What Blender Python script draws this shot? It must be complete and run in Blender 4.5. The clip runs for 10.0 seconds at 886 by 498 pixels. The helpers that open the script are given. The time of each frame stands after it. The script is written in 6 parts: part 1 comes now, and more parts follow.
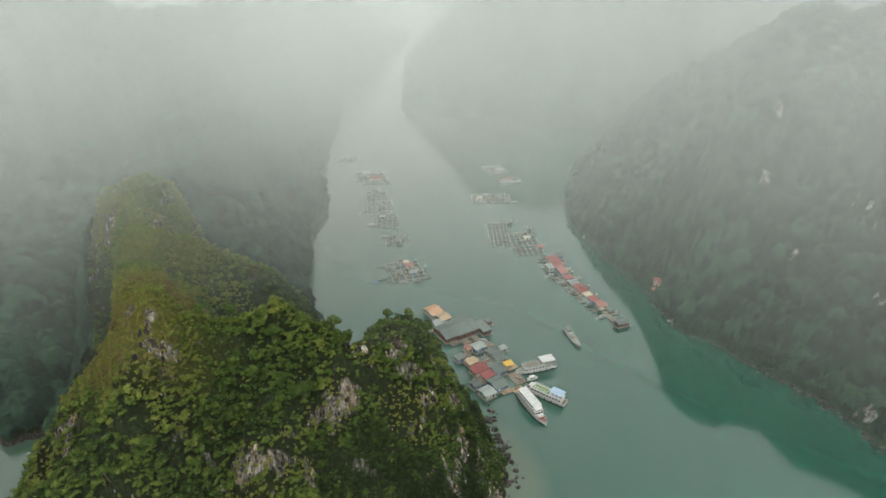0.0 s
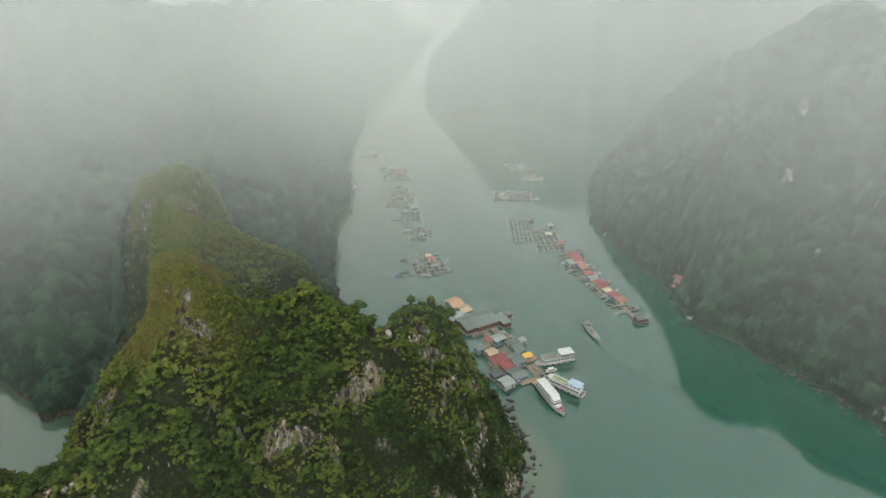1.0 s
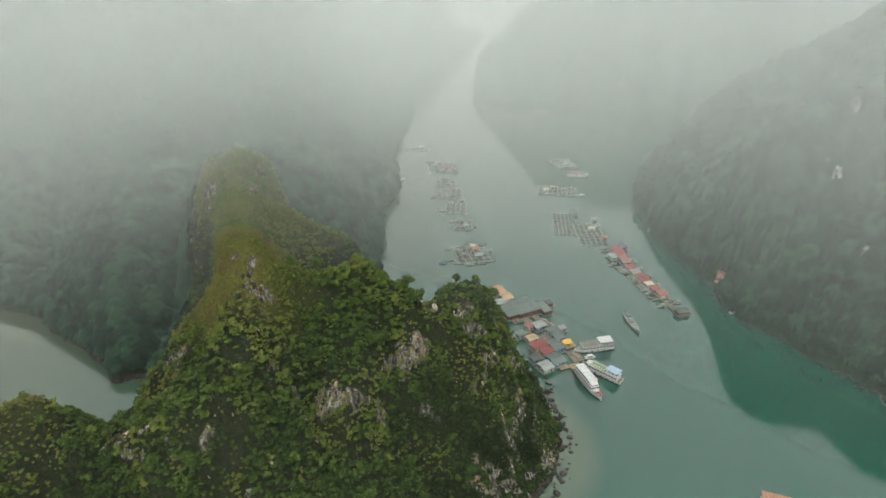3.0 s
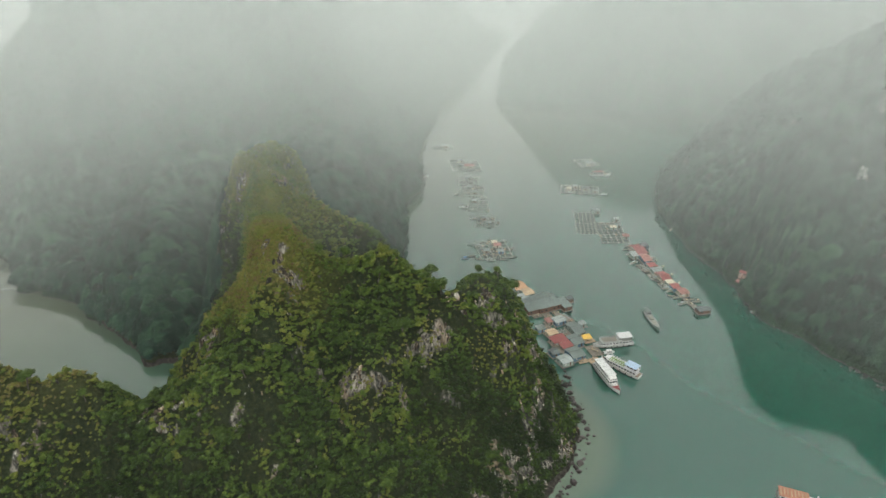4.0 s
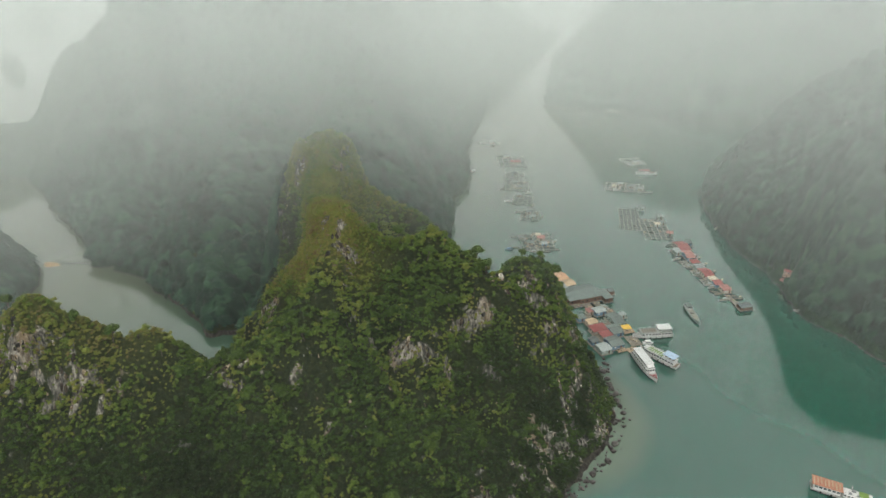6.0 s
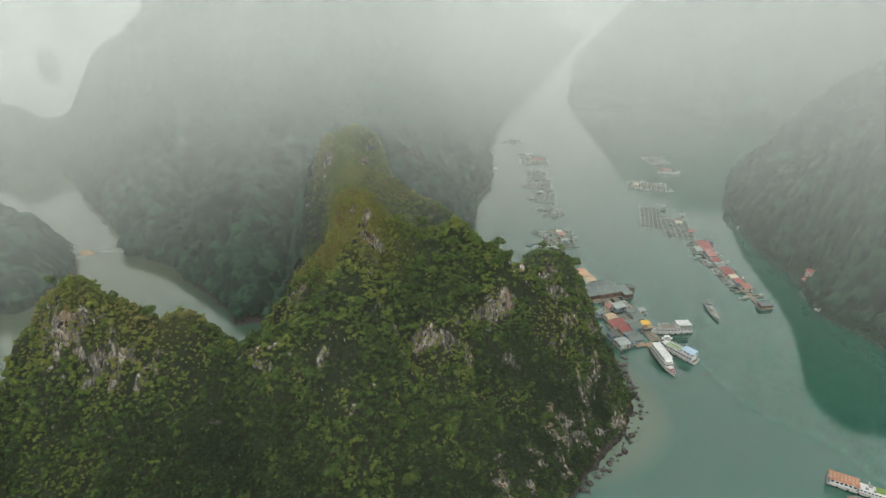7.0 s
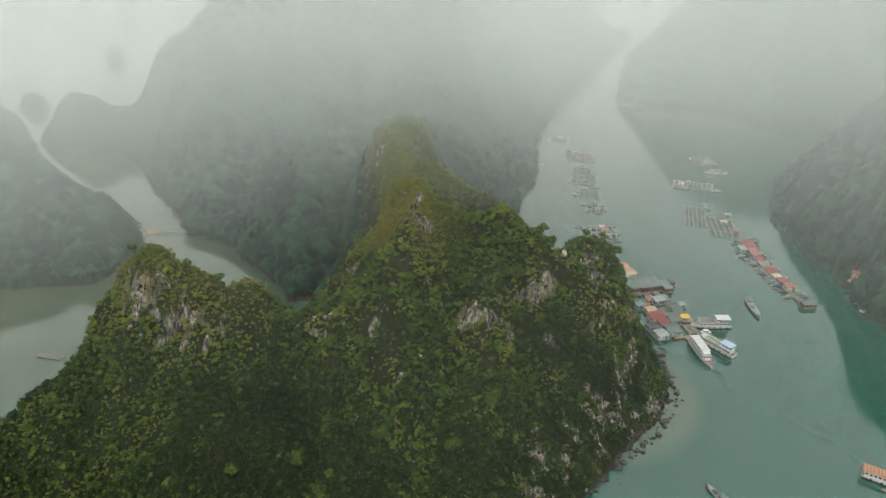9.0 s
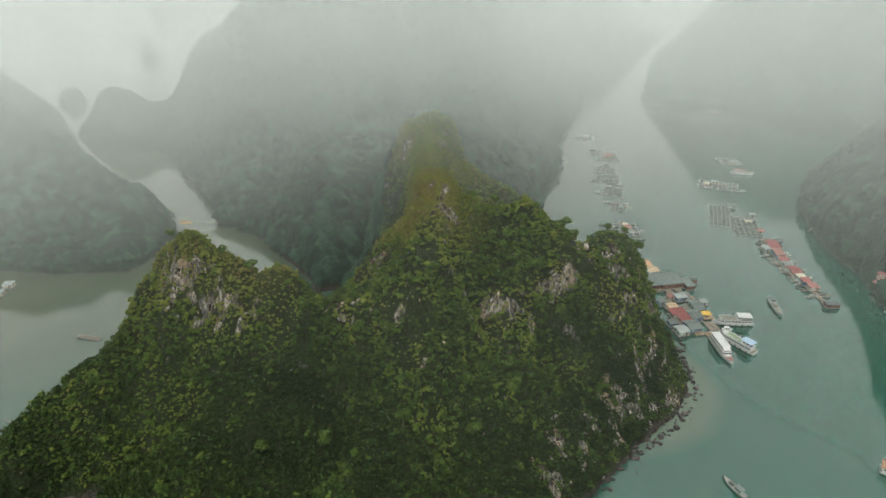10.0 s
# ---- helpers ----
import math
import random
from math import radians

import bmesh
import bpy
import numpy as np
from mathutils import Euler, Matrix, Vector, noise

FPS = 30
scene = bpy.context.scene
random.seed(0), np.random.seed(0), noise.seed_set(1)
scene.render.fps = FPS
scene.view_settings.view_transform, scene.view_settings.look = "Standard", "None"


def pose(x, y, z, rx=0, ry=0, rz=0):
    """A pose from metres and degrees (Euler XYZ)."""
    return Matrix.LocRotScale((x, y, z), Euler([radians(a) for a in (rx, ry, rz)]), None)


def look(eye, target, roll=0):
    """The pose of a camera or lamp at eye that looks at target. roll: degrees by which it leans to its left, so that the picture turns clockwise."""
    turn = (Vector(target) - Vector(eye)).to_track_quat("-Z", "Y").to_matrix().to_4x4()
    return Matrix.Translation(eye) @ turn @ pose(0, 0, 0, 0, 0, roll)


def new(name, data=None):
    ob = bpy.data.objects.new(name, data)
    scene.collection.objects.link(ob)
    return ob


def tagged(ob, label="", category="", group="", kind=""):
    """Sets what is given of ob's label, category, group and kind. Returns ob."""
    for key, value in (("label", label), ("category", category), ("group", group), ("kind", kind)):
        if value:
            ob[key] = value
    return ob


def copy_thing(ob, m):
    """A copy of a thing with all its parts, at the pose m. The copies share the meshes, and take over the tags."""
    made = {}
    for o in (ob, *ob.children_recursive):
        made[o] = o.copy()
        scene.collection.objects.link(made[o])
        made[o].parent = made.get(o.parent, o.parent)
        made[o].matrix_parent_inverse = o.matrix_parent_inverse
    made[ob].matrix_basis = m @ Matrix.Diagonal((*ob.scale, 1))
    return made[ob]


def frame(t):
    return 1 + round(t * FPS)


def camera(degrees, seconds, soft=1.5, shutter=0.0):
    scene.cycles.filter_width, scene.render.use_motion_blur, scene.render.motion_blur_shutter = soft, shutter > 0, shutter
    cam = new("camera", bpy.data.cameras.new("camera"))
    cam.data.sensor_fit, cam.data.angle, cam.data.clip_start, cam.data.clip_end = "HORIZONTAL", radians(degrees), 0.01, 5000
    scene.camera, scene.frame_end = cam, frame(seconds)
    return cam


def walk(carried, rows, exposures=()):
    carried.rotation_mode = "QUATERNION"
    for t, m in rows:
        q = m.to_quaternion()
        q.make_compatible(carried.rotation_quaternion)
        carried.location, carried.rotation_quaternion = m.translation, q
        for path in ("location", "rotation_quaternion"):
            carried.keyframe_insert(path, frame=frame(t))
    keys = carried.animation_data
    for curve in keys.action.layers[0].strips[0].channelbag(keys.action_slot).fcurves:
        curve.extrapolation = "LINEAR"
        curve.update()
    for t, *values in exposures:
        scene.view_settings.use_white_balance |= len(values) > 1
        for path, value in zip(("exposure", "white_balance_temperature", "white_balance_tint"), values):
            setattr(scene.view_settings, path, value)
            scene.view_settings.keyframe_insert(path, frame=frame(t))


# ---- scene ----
cam = camera(71.5, 10.0)
PATH = [
    (0, (-0.353, 2.084, 196.442), (-0.522, 3.864, 195.546), -0.1),
    (0.5, (-0.305, -1.799, 196.255), (-0.509, -0.023, 195.358), -0.1),
    (1, (-0.32, -5.641, 195.958), (-0.556, -3.869, 195.062), -0.1),
    (1.5, (-0.223, -9.092, 195.406), (-0.494, -7.325, 194.51), -0.2),
    (2, (-0.061, -12.406, 194.87), (-0.365, -10.644, 193.975), -0.2),
    (2.5, (0.23, -16.078, 194.462), (-0.108, -14.321, 193.568), -0.3),
    (4, (1.548, -27.081, 193.452), (1.109, -25.344, 192.563), -0.4),
    (4.5, (2.225, -30.927, 193.237), (1.752, -29.199, 192.349), -0.4),
    (5, (2.874, -34.746, 193.083), (2.369, -33.027, 192.195), -0.5),
    (5.5, (3.37, -38.603, 192.992), (2.832, -36.894, 192.105), -0.5),
    (7, (5.294, -50.008, 192.452), (4.662, -48.33, 191.565), -0.5),
    (7.5, (6.068, -53.711, 192.368), (5.406, -52.045, 191.481), -0.5),
    (8, (6.942, -57.681, 192.311), (6.247, -56.028, 191.424), -0.4),
    (8.5, (7.962, -61.498, 192.287), (7.239, -59.857, 191.4), -0.4),
    (9, (8.998, -65.365, 192.254), (8.243, -63.739, 191.367), -0.4),
    (9.5, (10.23, -69.292, 192.241), (9.444, -67.681, 191.354), -0.4),
    (10, (11.784, -73.297, 192.284), (10.964, -71.704, 191.396), -0.4),
]
walk(cam, [(t, look(eye, target, roll)) for t, eye, target, roll in PATH])

# ---- world and light ----
scene.view_settings.exposure = 0.0
scene.cycles.transparent_max_bounces = 64
world = bpy.data.worlds.new("overcast_sky")
scene.world = world
world.use_nodes = True
wn = world.node_tree.nodes
wl = world.node_tree.links
wbg = wn["Background"]
sky = wn.new("ShaderNodeTexSky")
sky.sky_type = "NISHITA"
sky.sun_disc = False
sky.sun_elevation = radians(52)
sky.sun_rotation = radians(200)
sky.dust_density = 6.0
cloud = wn.new("ShaderNodeMix")
cloud.data_type = "RGBA"
cloud.inputs[0].default_value = 0.9
wl.new(sky.outputs[0], cloud.inputs[6])
cloud.inputs[7].default_value = (13.3, 13.4, 13.15, 1)   # closed cloud deck
wl.new(cloud.outputs[2], wbg.inputs[0])
wbg.inputs[1].default_value = 0.1

sun_data = bpy.data.lights.new("sun", "SUN")
sun_data.energy = 1.0
sun_data.angle = radians(25)
sun_data.color = (1.0, 0.97, 0.92)
sun = new("sun", sun_data)
sun.matrix_world = look((60, -120, 300), (0, 60, 0))

# ---- materials ----
def mat(name, rough=0.8, metal=0.0):
    m = bpy.data.materials.new(name)
    m.use_nodes = True
    b = m.node_tree.nodes["Principled BSDF"]
    b.inputs["Roughness"].default_value = rough
    b.inputs["Metallic"].default_value = metal
    b.inputs["Specular IOR Level"].default_value = 0.3
    return m, m.node_tree.nodes, m.node_tree.links, b


def noise_node(nodes, links, scale, detail=4, rough=0.55, coord=None):
    n = nodes.new("ShaderNodeTexNoise")
    n.inputs["Scale"].default_value = scale
    n.inputs["Detail"].default_value = detail
    n.inputs["Roughness"].default_value = rough
    if coord is not None:
        links.new(coord, n.inputs["Vector"])
    return n


def ramp_node(nodes, links, fac, stops):
    r = nodes.new("ShaderNodeValToRGB")
    el = r.color_ramp.elements
    while len(el) < len(stops):
        el.new(0.5)
    for e, (p, c) in zip(el, stops):
        e.position = p
        e.color = (*c, 1) if len(c) == 3 else c
    links.new(fac, r.inputs[0])
    return r


def math_node(nodes, links, op, a, b=0.0, c=None):
    n = nodes.new("ShaderNodeMath")
    n.operation = op
    for i, v in enumerate((a, b) if c is None else (a, b, c)):
        if isinstance(v, (int, float)):
            n.inputs[i].default_value = v
        else:
            links.new(v, n.inputs[i])
    return n.outputs[0]


def mix_rgb(nodes, links, fac, a, b, mode="MIX"):
    n = nodes.new("ShaderNodeMix")
    n.data_type = "RGBA"
    n.blend_type = mode
    for i, v in ((0, fac), (6, a), (7, b)):
        if isinstance(v, (int, float)):
            n.inputs[i].default_value = v
        elif isinstance(v, tuple):
            n.inputs[i].default_value = (*v, 1)
        else:
            links.new(v, n.inputs[i])
    return n.outputs[2]


def bump(nodes, links, height, strength, dist, b):
    n = nodes.new("ShaderNodeBump")
    n.inputs["Strength"].default_value = strength
    n.inputs["Distance"].default_value = dist
    links.new(height, n.inputs["Height"])
    links.new(n.outputs[0], b.inputs["Normal"])


def plain(name, colour, rough=0.7, metal=0.0, dirt=0.25, scale=1.5, spread=0.15):
    """Painted or weathered surface: its colour, blotched at two scales, a little different on each object."""
    m, n, l, b = mat(name, rough, metal)
    geo = n.new("ShaderNodeNewGeometry")
    info = n.new("ShaderNodeObjectInfo")
    n1 = noise_node(n, l, scale, 5, 0.6, geo.outputs["Position"])
    n2 = noise_node(n, l, scale * 7, 3, 0.6, geo.outputs["Position"])
    f = math_node(n, l, "MULTIPLY_ADD", n1.outputs[0], 0.65, math_node(n, l, "MULTIPLY", n2.outputs[0], 0.35))
    dark = tuple(c * (1 - dirt) * (1 - 0.1 * dirt * i) for i, c in enumerate(colour))
    light = tuple(min(0.9, c * (1 + dirt * 0.5)) for c in colour)
    r = ramp_node(n, l, f, [(0.3, dark), (0.52, colour), (0.72, light)])
    v = math_node(n, l, "MULTIPLY_ADD", info.outputs["Random"], 2 * spread, 1 - spread)
    hsv = n.new("ShaderNodeHueSaturation")
    l.new(v, hsv.inputs["Value"])
    l.new(r.outputs[0], hsv.inputs["Color"])
    l.new(hsv.outputs[0], b.inputs["Base Color"])
    bump(n, l, n2.outputs[0], 0.25, 0.05, b)
    return m


def rock_material():
    """Grey limestone with dark and pale streaks, ochre stains, and scrub on the gentler slopes."""
    m, n, l, b = mat("limestone", 0.9)
    geo = n.new("ShaderNodeNewGeometry")
    pos = geo.outputs["Position"]
    squash = n.new("ShaderNodeMapping")
    squash.inputs["Scale"].default_value = (1, 1, 0.22)
    l.new(pos, squash.inputs[0])
    streak = noise_node(n, l, 0.75, 7, 0.7, squash.outputs[0])
    at = n.new("ShaderNodeAttribute")
    at.attribute_name = "bare"
    rock = ramp_node(n, l, math_node(n, l, "MULTIPLY_ADD", at.outputs["Fac"], 0.05, streak.outputs[0]), [(0.36, (0.016, 0.016, 0.015)), (0.46, (0.06, 0.058, 0.052)), (0.56, (0.17, 0.155, 0.13)), (0.70, (0.46, 0.42, 0.36))])
    stain = noise_node(n, l, 0.07, 4, 0.6, squash.outputs[0])
    sf = ramp_node(n, l, stain.outputs[0], [(0.56, (0, 0, 0)), (0.68, (1, 1, 1))])
    rock2 = mix_rgb(n, l, sf.outputs[0], rock.outputs[0], mix_rgb(n, l, 0.55, rock.outputs[0], (0.36, 0.24, 0.13)))
    scrub_n = noise_node(n, l, 0.9, 5, 0.7, pos)
    scrub = ramp_node(n, l, scrub_n.outputs[0], [(0.3, (0.008, 0.014, 0.004)), (0.5, (0.018, 0.028, 0.008)), (0.64, (0.036, 0.043, 0.012)), (0.8, (0.065, 0.058, 0.021))])
    sep = n.new("ShaderNodeSeparateXYZ")
    l.new(geo.outputs["Normal"], sep.inputs[0])
    patch = noise_node(n, l, 0.16, 5, 0.65, pos)
    g = math_node(n, l, "ADD", sep.outputs[2], math_node(n, l, "MULTIPLY_ADD", patch.outputs[0], 1.5, -0.75))
    g = math_node(n, l, "MULTIPLY_ADD", at.outputs["Fac"], -0.75, g)
    gf = ramp_node(n, l, g, [(0.08, (0, 0, 0)), (0.24, (1, 1, 1))])
    gat = n.new("ShaderNodeAttribute")
    gat.attribute_name = "grass"
    turf = ramp_node(n, l, scrub_n.outputs[0], [(0.32, (0.06, 0.075, 0.014)), (0.52, (0.13, 0.14, 0.024)), (0.74, (0.19, 0.155, 0.04))])
    cover = mix_rgb(n, l, gat.outputs["Fac"], scrub.outputs[0], turf.outputs[0])
    tide = n.new("ShaderNodeSeparateXYZ")
    l.new(pos, tide.inputs[0])
    band = math_node(n, l, "LESS_THAN", math_node(n, l, "MULTIPLY_ADD", patch.outputs[0], 3.0, tide.outputs[2]), 3.4)
    wet = ramp_node(n, l, streak.outputs[0], [(0.4, (0.018, 0.016, 0.013)), (0.62, (0.075, 0.064, 0.052))])
    dry_ground = mix_rgb(n, l, gf.outputs[0], rock2, cover)
    l.new(mix_rgb(n, l, band, dry_ground, wet.outputs[0]), b.inputs["Base Color"])
    bump(n, l, streak.outputs[0], 1.0, 1.6, b)
    return m


def slab_material():
    """Weathered limestone slabs: pale grey, cream and tan, with dark vertical streaks."""
    m, n, l, b = mat("limestone_slab", 0.9)
    geo = n.new("ShaderNodeNewGeometry")
    squash = n.new("ShaderNodeMapping")
    squash.inputs["Scale"].default_value = (1, 1, 0.18)
    l.new(geo.outputs["Position"], squash.inputs[0])
    streak = noise_node(n, l, 1.3, 6, 0.7, squash.outputs[0])
    f = math_node(n, l, "MULTIPLY_ADD", geo.outputs["Random Per Island"], 0.3, math_node(n, l, "MULTIPLY_ADD", streak.outputs[0], 1.3, -0.36))
    grey = ramp_node(n, l, f, [(0.30, (0.016, 0.016, 0.014)), (0.46, (0.08, 0.077, 0.066)), (0.58, (0.28, 0.272, 0.23)), (0.75, (0.60, 0.585, 0.51))])
    tanr = ramp_node(n, l, f, [(0.32, (0.024, 0.018, 0.013)), (0.5, (0.09, 0.068, 0.046)), (0.60, (0.32, 0.245, 0.165)), (0.78, (0.60, 0.51, 0.39))])
    patch = noise_node(n, l, 0.09, 3, 0.5, geo.outputs["Position"])
    pf = ramp_node(n, l, patch.outputs[0], [(0.40, (0, 0, 0)), (0.54, (1, 1, 1))])
    l.new(mix_rgb(n, l, pf.outputs[0], grey.outputs[0], tanr.outputs[0]), b.inputs["Base Color"])
    bump(n, l, streak.outputs[0], 0.8, 0.35, b)
    return m


def far_wood_material():
    """Forest seen from afar: light on the crowns and shade between them put into the colour, with a few pale rock
    faces.
    """
    m, n, l, b = mat("far_forest", 0.95)
    geo = n.new("ShaderNodeNewGeometry")
    pos = geo.outputs["Position"]
    n1 = noise_node(n, l, 0.18, 5, 0.7, pos)
    n2 = noise_node(n, l, 0.012, 4, 0.6, pos)
    c = ramp_node(n, l, n1.outputs[0], [(0.32, (0.007, 0.020, 0.010)), (0.5, (0.014, 0.040, 0.017)), (0.68, (0.028, 0.064, 0.023))])
    squash = n.new("ShaderNodeMapping")
    squash.inputs["Scale"].default_value = (1, 1, 0.35)
    l.new(pos, squash.inputs[0])
    cliff = noise_node(n, l, 0.035, 5, 0.6, squash.outputs[0])
    atb = n.new("ShaderNodeAttribute")
    atb.attribute_name = "bare"
    cf = ramp_node(n, l, math_node(n, l, "MULTIPLY_ADD", atb.outputs["Fac"], 0.3, cliff.outputs[0]), [(0.69, (0, 0, 0)), (0.73, (1, 1, 1))])
    pale = noise_node(n, l, 0.3, 4, 0.7, squash.outputs[0])
    rockc = ramp_node(n, l, pale.outputs[0], [(0.42, (0.04, 0.05, 0.035)), (0.66, (0.36, 0.36, 0.32))])
    hsv = n.new("ShaderNodeHueSaturation")
    l.new(math_node(n, l, "MULTIPLY_ADD", n2.outputs[0], 1.0, 0.5), hsv.inputs["Value"])
    l.new(c.outputs[0], hsv.inputs["Color"])
    tide = n.new("ShaderNodeSeparateXYZ")
    l.new(pos, tide.inputs[0])
    band = math_node(n, l, "LESS_THAN", math_node(n, l, "MULTIPLY_ADD", pale.outputs[0], 2.4, tide.outputs[2]), 1.9)
    base = mix_rgb(n, l, cf.outputs[0], hsv.outputs[0], rockc.outputs[0])
    shore_c = ramp_node(n, l, n1.outputs[0], [(0.35, (0.02, 0.022, 0.019)), (0.68, (0.06, 0.062, 0.052))])
    l.new(mix_rgb(n, l, band, base, shore_c.outputs[0]), b.inputs["Base Color"])
    bump(n, l, n1.outputs[0], 1.0, 3.0, b)
    return m


def leaf_material(name, stops):
    """Foliage; 'tint' is each plant's own place on the scale of greens."""
    m, n, l, b = mat(name, 0.7)
    at = n.new("ShaderNodeAttribute")
    at.attribute_name = "tint"
    geo = n.new("ShaderNodeNewGeometry")
    fine = noise_node(n, l, 0.9, 3, 0.6, geo.outputs["Position"])
    f = math_node(n, l, "ADD", at.outputs["Fac"], math_node(n, l, "MULTIPLY_ADD", fine.outputs[0], 0.24, -0.12))
    f2 = math_node(n, l, "ADD", f, math_node(n, l, "MULTIPLY_ADD", geo.outputs["Random Per Island"], 0.12, -0.06))
    r = ramp_node(n, l, f2, stops)
    l.new(r.outputs[0], b.inputs["Base Color"])
    b.inputs["Specular IOR Level"].default_value = 0.2
    if name == "far_leaves":
        rough = noise_node(n, l, 0.8, 4, 0.7, geo.outputs["Position"])
        bump(n, l, rough.outputs[0], 1.0, 2.2, b)
    return m


def water_material():
    """Silty green bay water with a faint ripple, browner in the shallows of the left inlet and off the head."""
    m, n, l, b = mat("bay_water", 0.06)
    b.inputs["Specular IOR Level"].default_value = 0.5
    b.inputs["IOR"].default_value = 1.92
    geo = n.new("ShaderNodeNewGeometry")
    pos = geo.outputs["Position"]
    broad = noise_node(n, l, 0.006, 4, 0.55, pos)
    sep = n.new("ShaderNodeSeparateXYZ")
    l.new(pos, sep.inputs[0])
    # silt rises towards the head of the bay and the inlet in the west
    silt = math_node(n, l, "MULTIPLY_ADD", sep.outputs[0], -0.0022, 0.12)
    silt = math_node(n, l, "ADD", silt, math_node(n, l, "MULTIPLY_ADD", sep.outputs[1], 0.0011, -0.12))
    silt = math_node(n, l, "ADD", silt, math_node(n, l, "MULTIPLY_ADD", broad.outputs[0], 0.5, -0.25))
    c = ramp_node(n, l, silt, [(0.0, (0.009, 0.080, 0.052)), (0.12, (0.013, 0.080, 0.054)), (0.45, (0.028, 0.086, 0.060)), (0.95, (0.085, 0.102, 0.064))])
    near = n.new("ShaderNodeVectorMath")
    near.operation = "DISTANCE"
    l.new(pos, near.inputs[0])
    near.inputs[1].default_value = (-26, 180, 0)
    edge = math_node(n, l, "MULTIPLY_ADD", broad.outputs[0], 24.0, near.outputs["Value"])
    shoal = ramp_node(n, l, math_node(n, l, "MULTIPLY", edge, 0.01), [(0.42, (0.75, 0.75, 0.75)), (0.56, (0.55, 0.55, 0.55)), (0.66, (0, 0, 0))])
    col = mix_rgb(n, l, shoal.outputs[0], c.outputs[0], (0.11, 0.14, 0.085))
    l.new(col, b.inputs["Base Color"])
    rip = noise_node(n, l, 0.55, 3, 0.6, pos)
    swell = noise_node(n, l, 0.05, 2, 0.5, pos)
    bump(n, l, math_node(n, l, "MULTIPLY_ADD", swell.outputs[0], 2.0, rip.outputs[0]), 0.03, 0.4, b)
    return m


def mist_material():
    """A thin veil of mist: mostly clear, with the light that falls on it scattered to both sides."""
    m, n, l, b = mat("mist", 1.0)
    n.remove(b)
    out = n["Material Output"]
    geo = n.new("ShaderNodeNewGeometry")
    sep = n.new("ShaderNodeSeparateXYZ")
    l.new(geo.outputs["Position"], sep.inputs[0])
    drift = noise_node(n, l, 0.006, 4, 0.5, geo.outputs["Position"])
    at = n.new("ShaderNodeAttribute")
    at.attribute_name = "veil"
    high = ramp_node(n, l, math_node(n, l, "MULTIPLY", sep.outputs[2], 0.0025), [(0.008, (0.0,) * 3), (0.08, (0.36,) * 3), (0.2, (0.9,) * 3), (0.35, (1.75,) * 3), (0.5, (1.4,) * 3), (0.92, (0.0,) * 3)])
    high.color_ramp.interpolation = "EASE"
    a = math_node(n, l, "MULTIPLY", at.outputs["Fac"], high.outputs[0])
    a = math_node(n, l, "MULTIPLY", a, math_node(n, l, "MULTIPLY_ADD", drift.outputs[0], 1.6, 0.2))
    clear = n.new("ShaderNodeBsdfTransparent")
    back = n.new("ShaderNodeBsdfTranslucent")
    front = n.new("ShaderNodeBsdfDiffuse")
    for s in (back, front):
        s.inputs[0].default_value = (0.893, 0.931, 0.893, 1)
    both = n.new("ShaderNodeMixShader")
    both.inputs[0].default_value = 0.82
    l.new(front.outputs[0], both.inputs[1])
    l.new(back.outputs[0], both.inputs[2])
    veil = n.new("ShaderNodeMixShader")
    l.new(a, veil.inputs[0])
    l.new(clear.outputs[0], veil.inputs[1])
    l.new(both.outputs[0], veil.inputs[2])
    l.new(veil.outputs[0], out.inputs[0])
    return m


LIMESTONE = rock_material()
SLAB = slab_material()
FAR_WOOD = far_wood_material()
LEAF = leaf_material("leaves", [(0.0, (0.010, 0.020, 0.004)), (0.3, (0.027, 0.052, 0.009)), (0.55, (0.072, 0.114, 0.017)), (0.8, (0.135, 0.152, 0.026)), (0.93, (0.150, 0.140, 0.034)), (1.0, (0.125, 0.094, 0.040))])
FAR_LEAF = leaf_material("far_leaves", [(0.0, (0.004, 0.011, 0.005)), (0.4, (0.013, 0.046, 0.025)), (0.75, (0.041, 0.105, 0.053)), (1.0, (0.115, 0.155, 0.05))])
WATER = water_material()
MIST = mist_material()

# ---- land ----
def mesh_object(name, verts, faces, material, attrs=()):
    """Arrays of points and of faces with one count of corners, as one mesh object."""
    verts = np.asarray(verts, np.float32)
    faces = np.asarray(faces, np.int32)
    me = bpy.data.meshes.new(name)
    me.vertices.add(len(verts))
    me.vertices.foreach_set("co", verts.ravel())
    k = faces.shape[1]
    me.loops.add(faces.size)
    me.loops.foreach_set("vertex_index", faces.ravel())
    me.polygons.add(len(faces))
    me.polygons.foreach_set("loop_start", np.arange(0, faces.size, k, dtype=np.int32))
    for key, values in attrs:
        me.attributes.new(key, "FLOAT", "POINT").data.foreach_set("value", np.asarray(values, np.float32))
    me.update(calc_edges=True)
    me.materials.append(material)
    return new(name, me)


def lattice(ix, iy, iz, seed):
    h = (ix * 374761393 + iy * 668265263 + iz * 1274126177 + seed * 974634777) & 0xFFFFFFFF
    h = ((h ^ (h >> 13)) * 1103515245) & 0xFFFFFFFF
    h = ((h ^ (h >> 16)) * 2654435761) & 0xFFFFFFFF
    return ((h ^ (h >> 15)) & 0xFFFF) / 65535.0


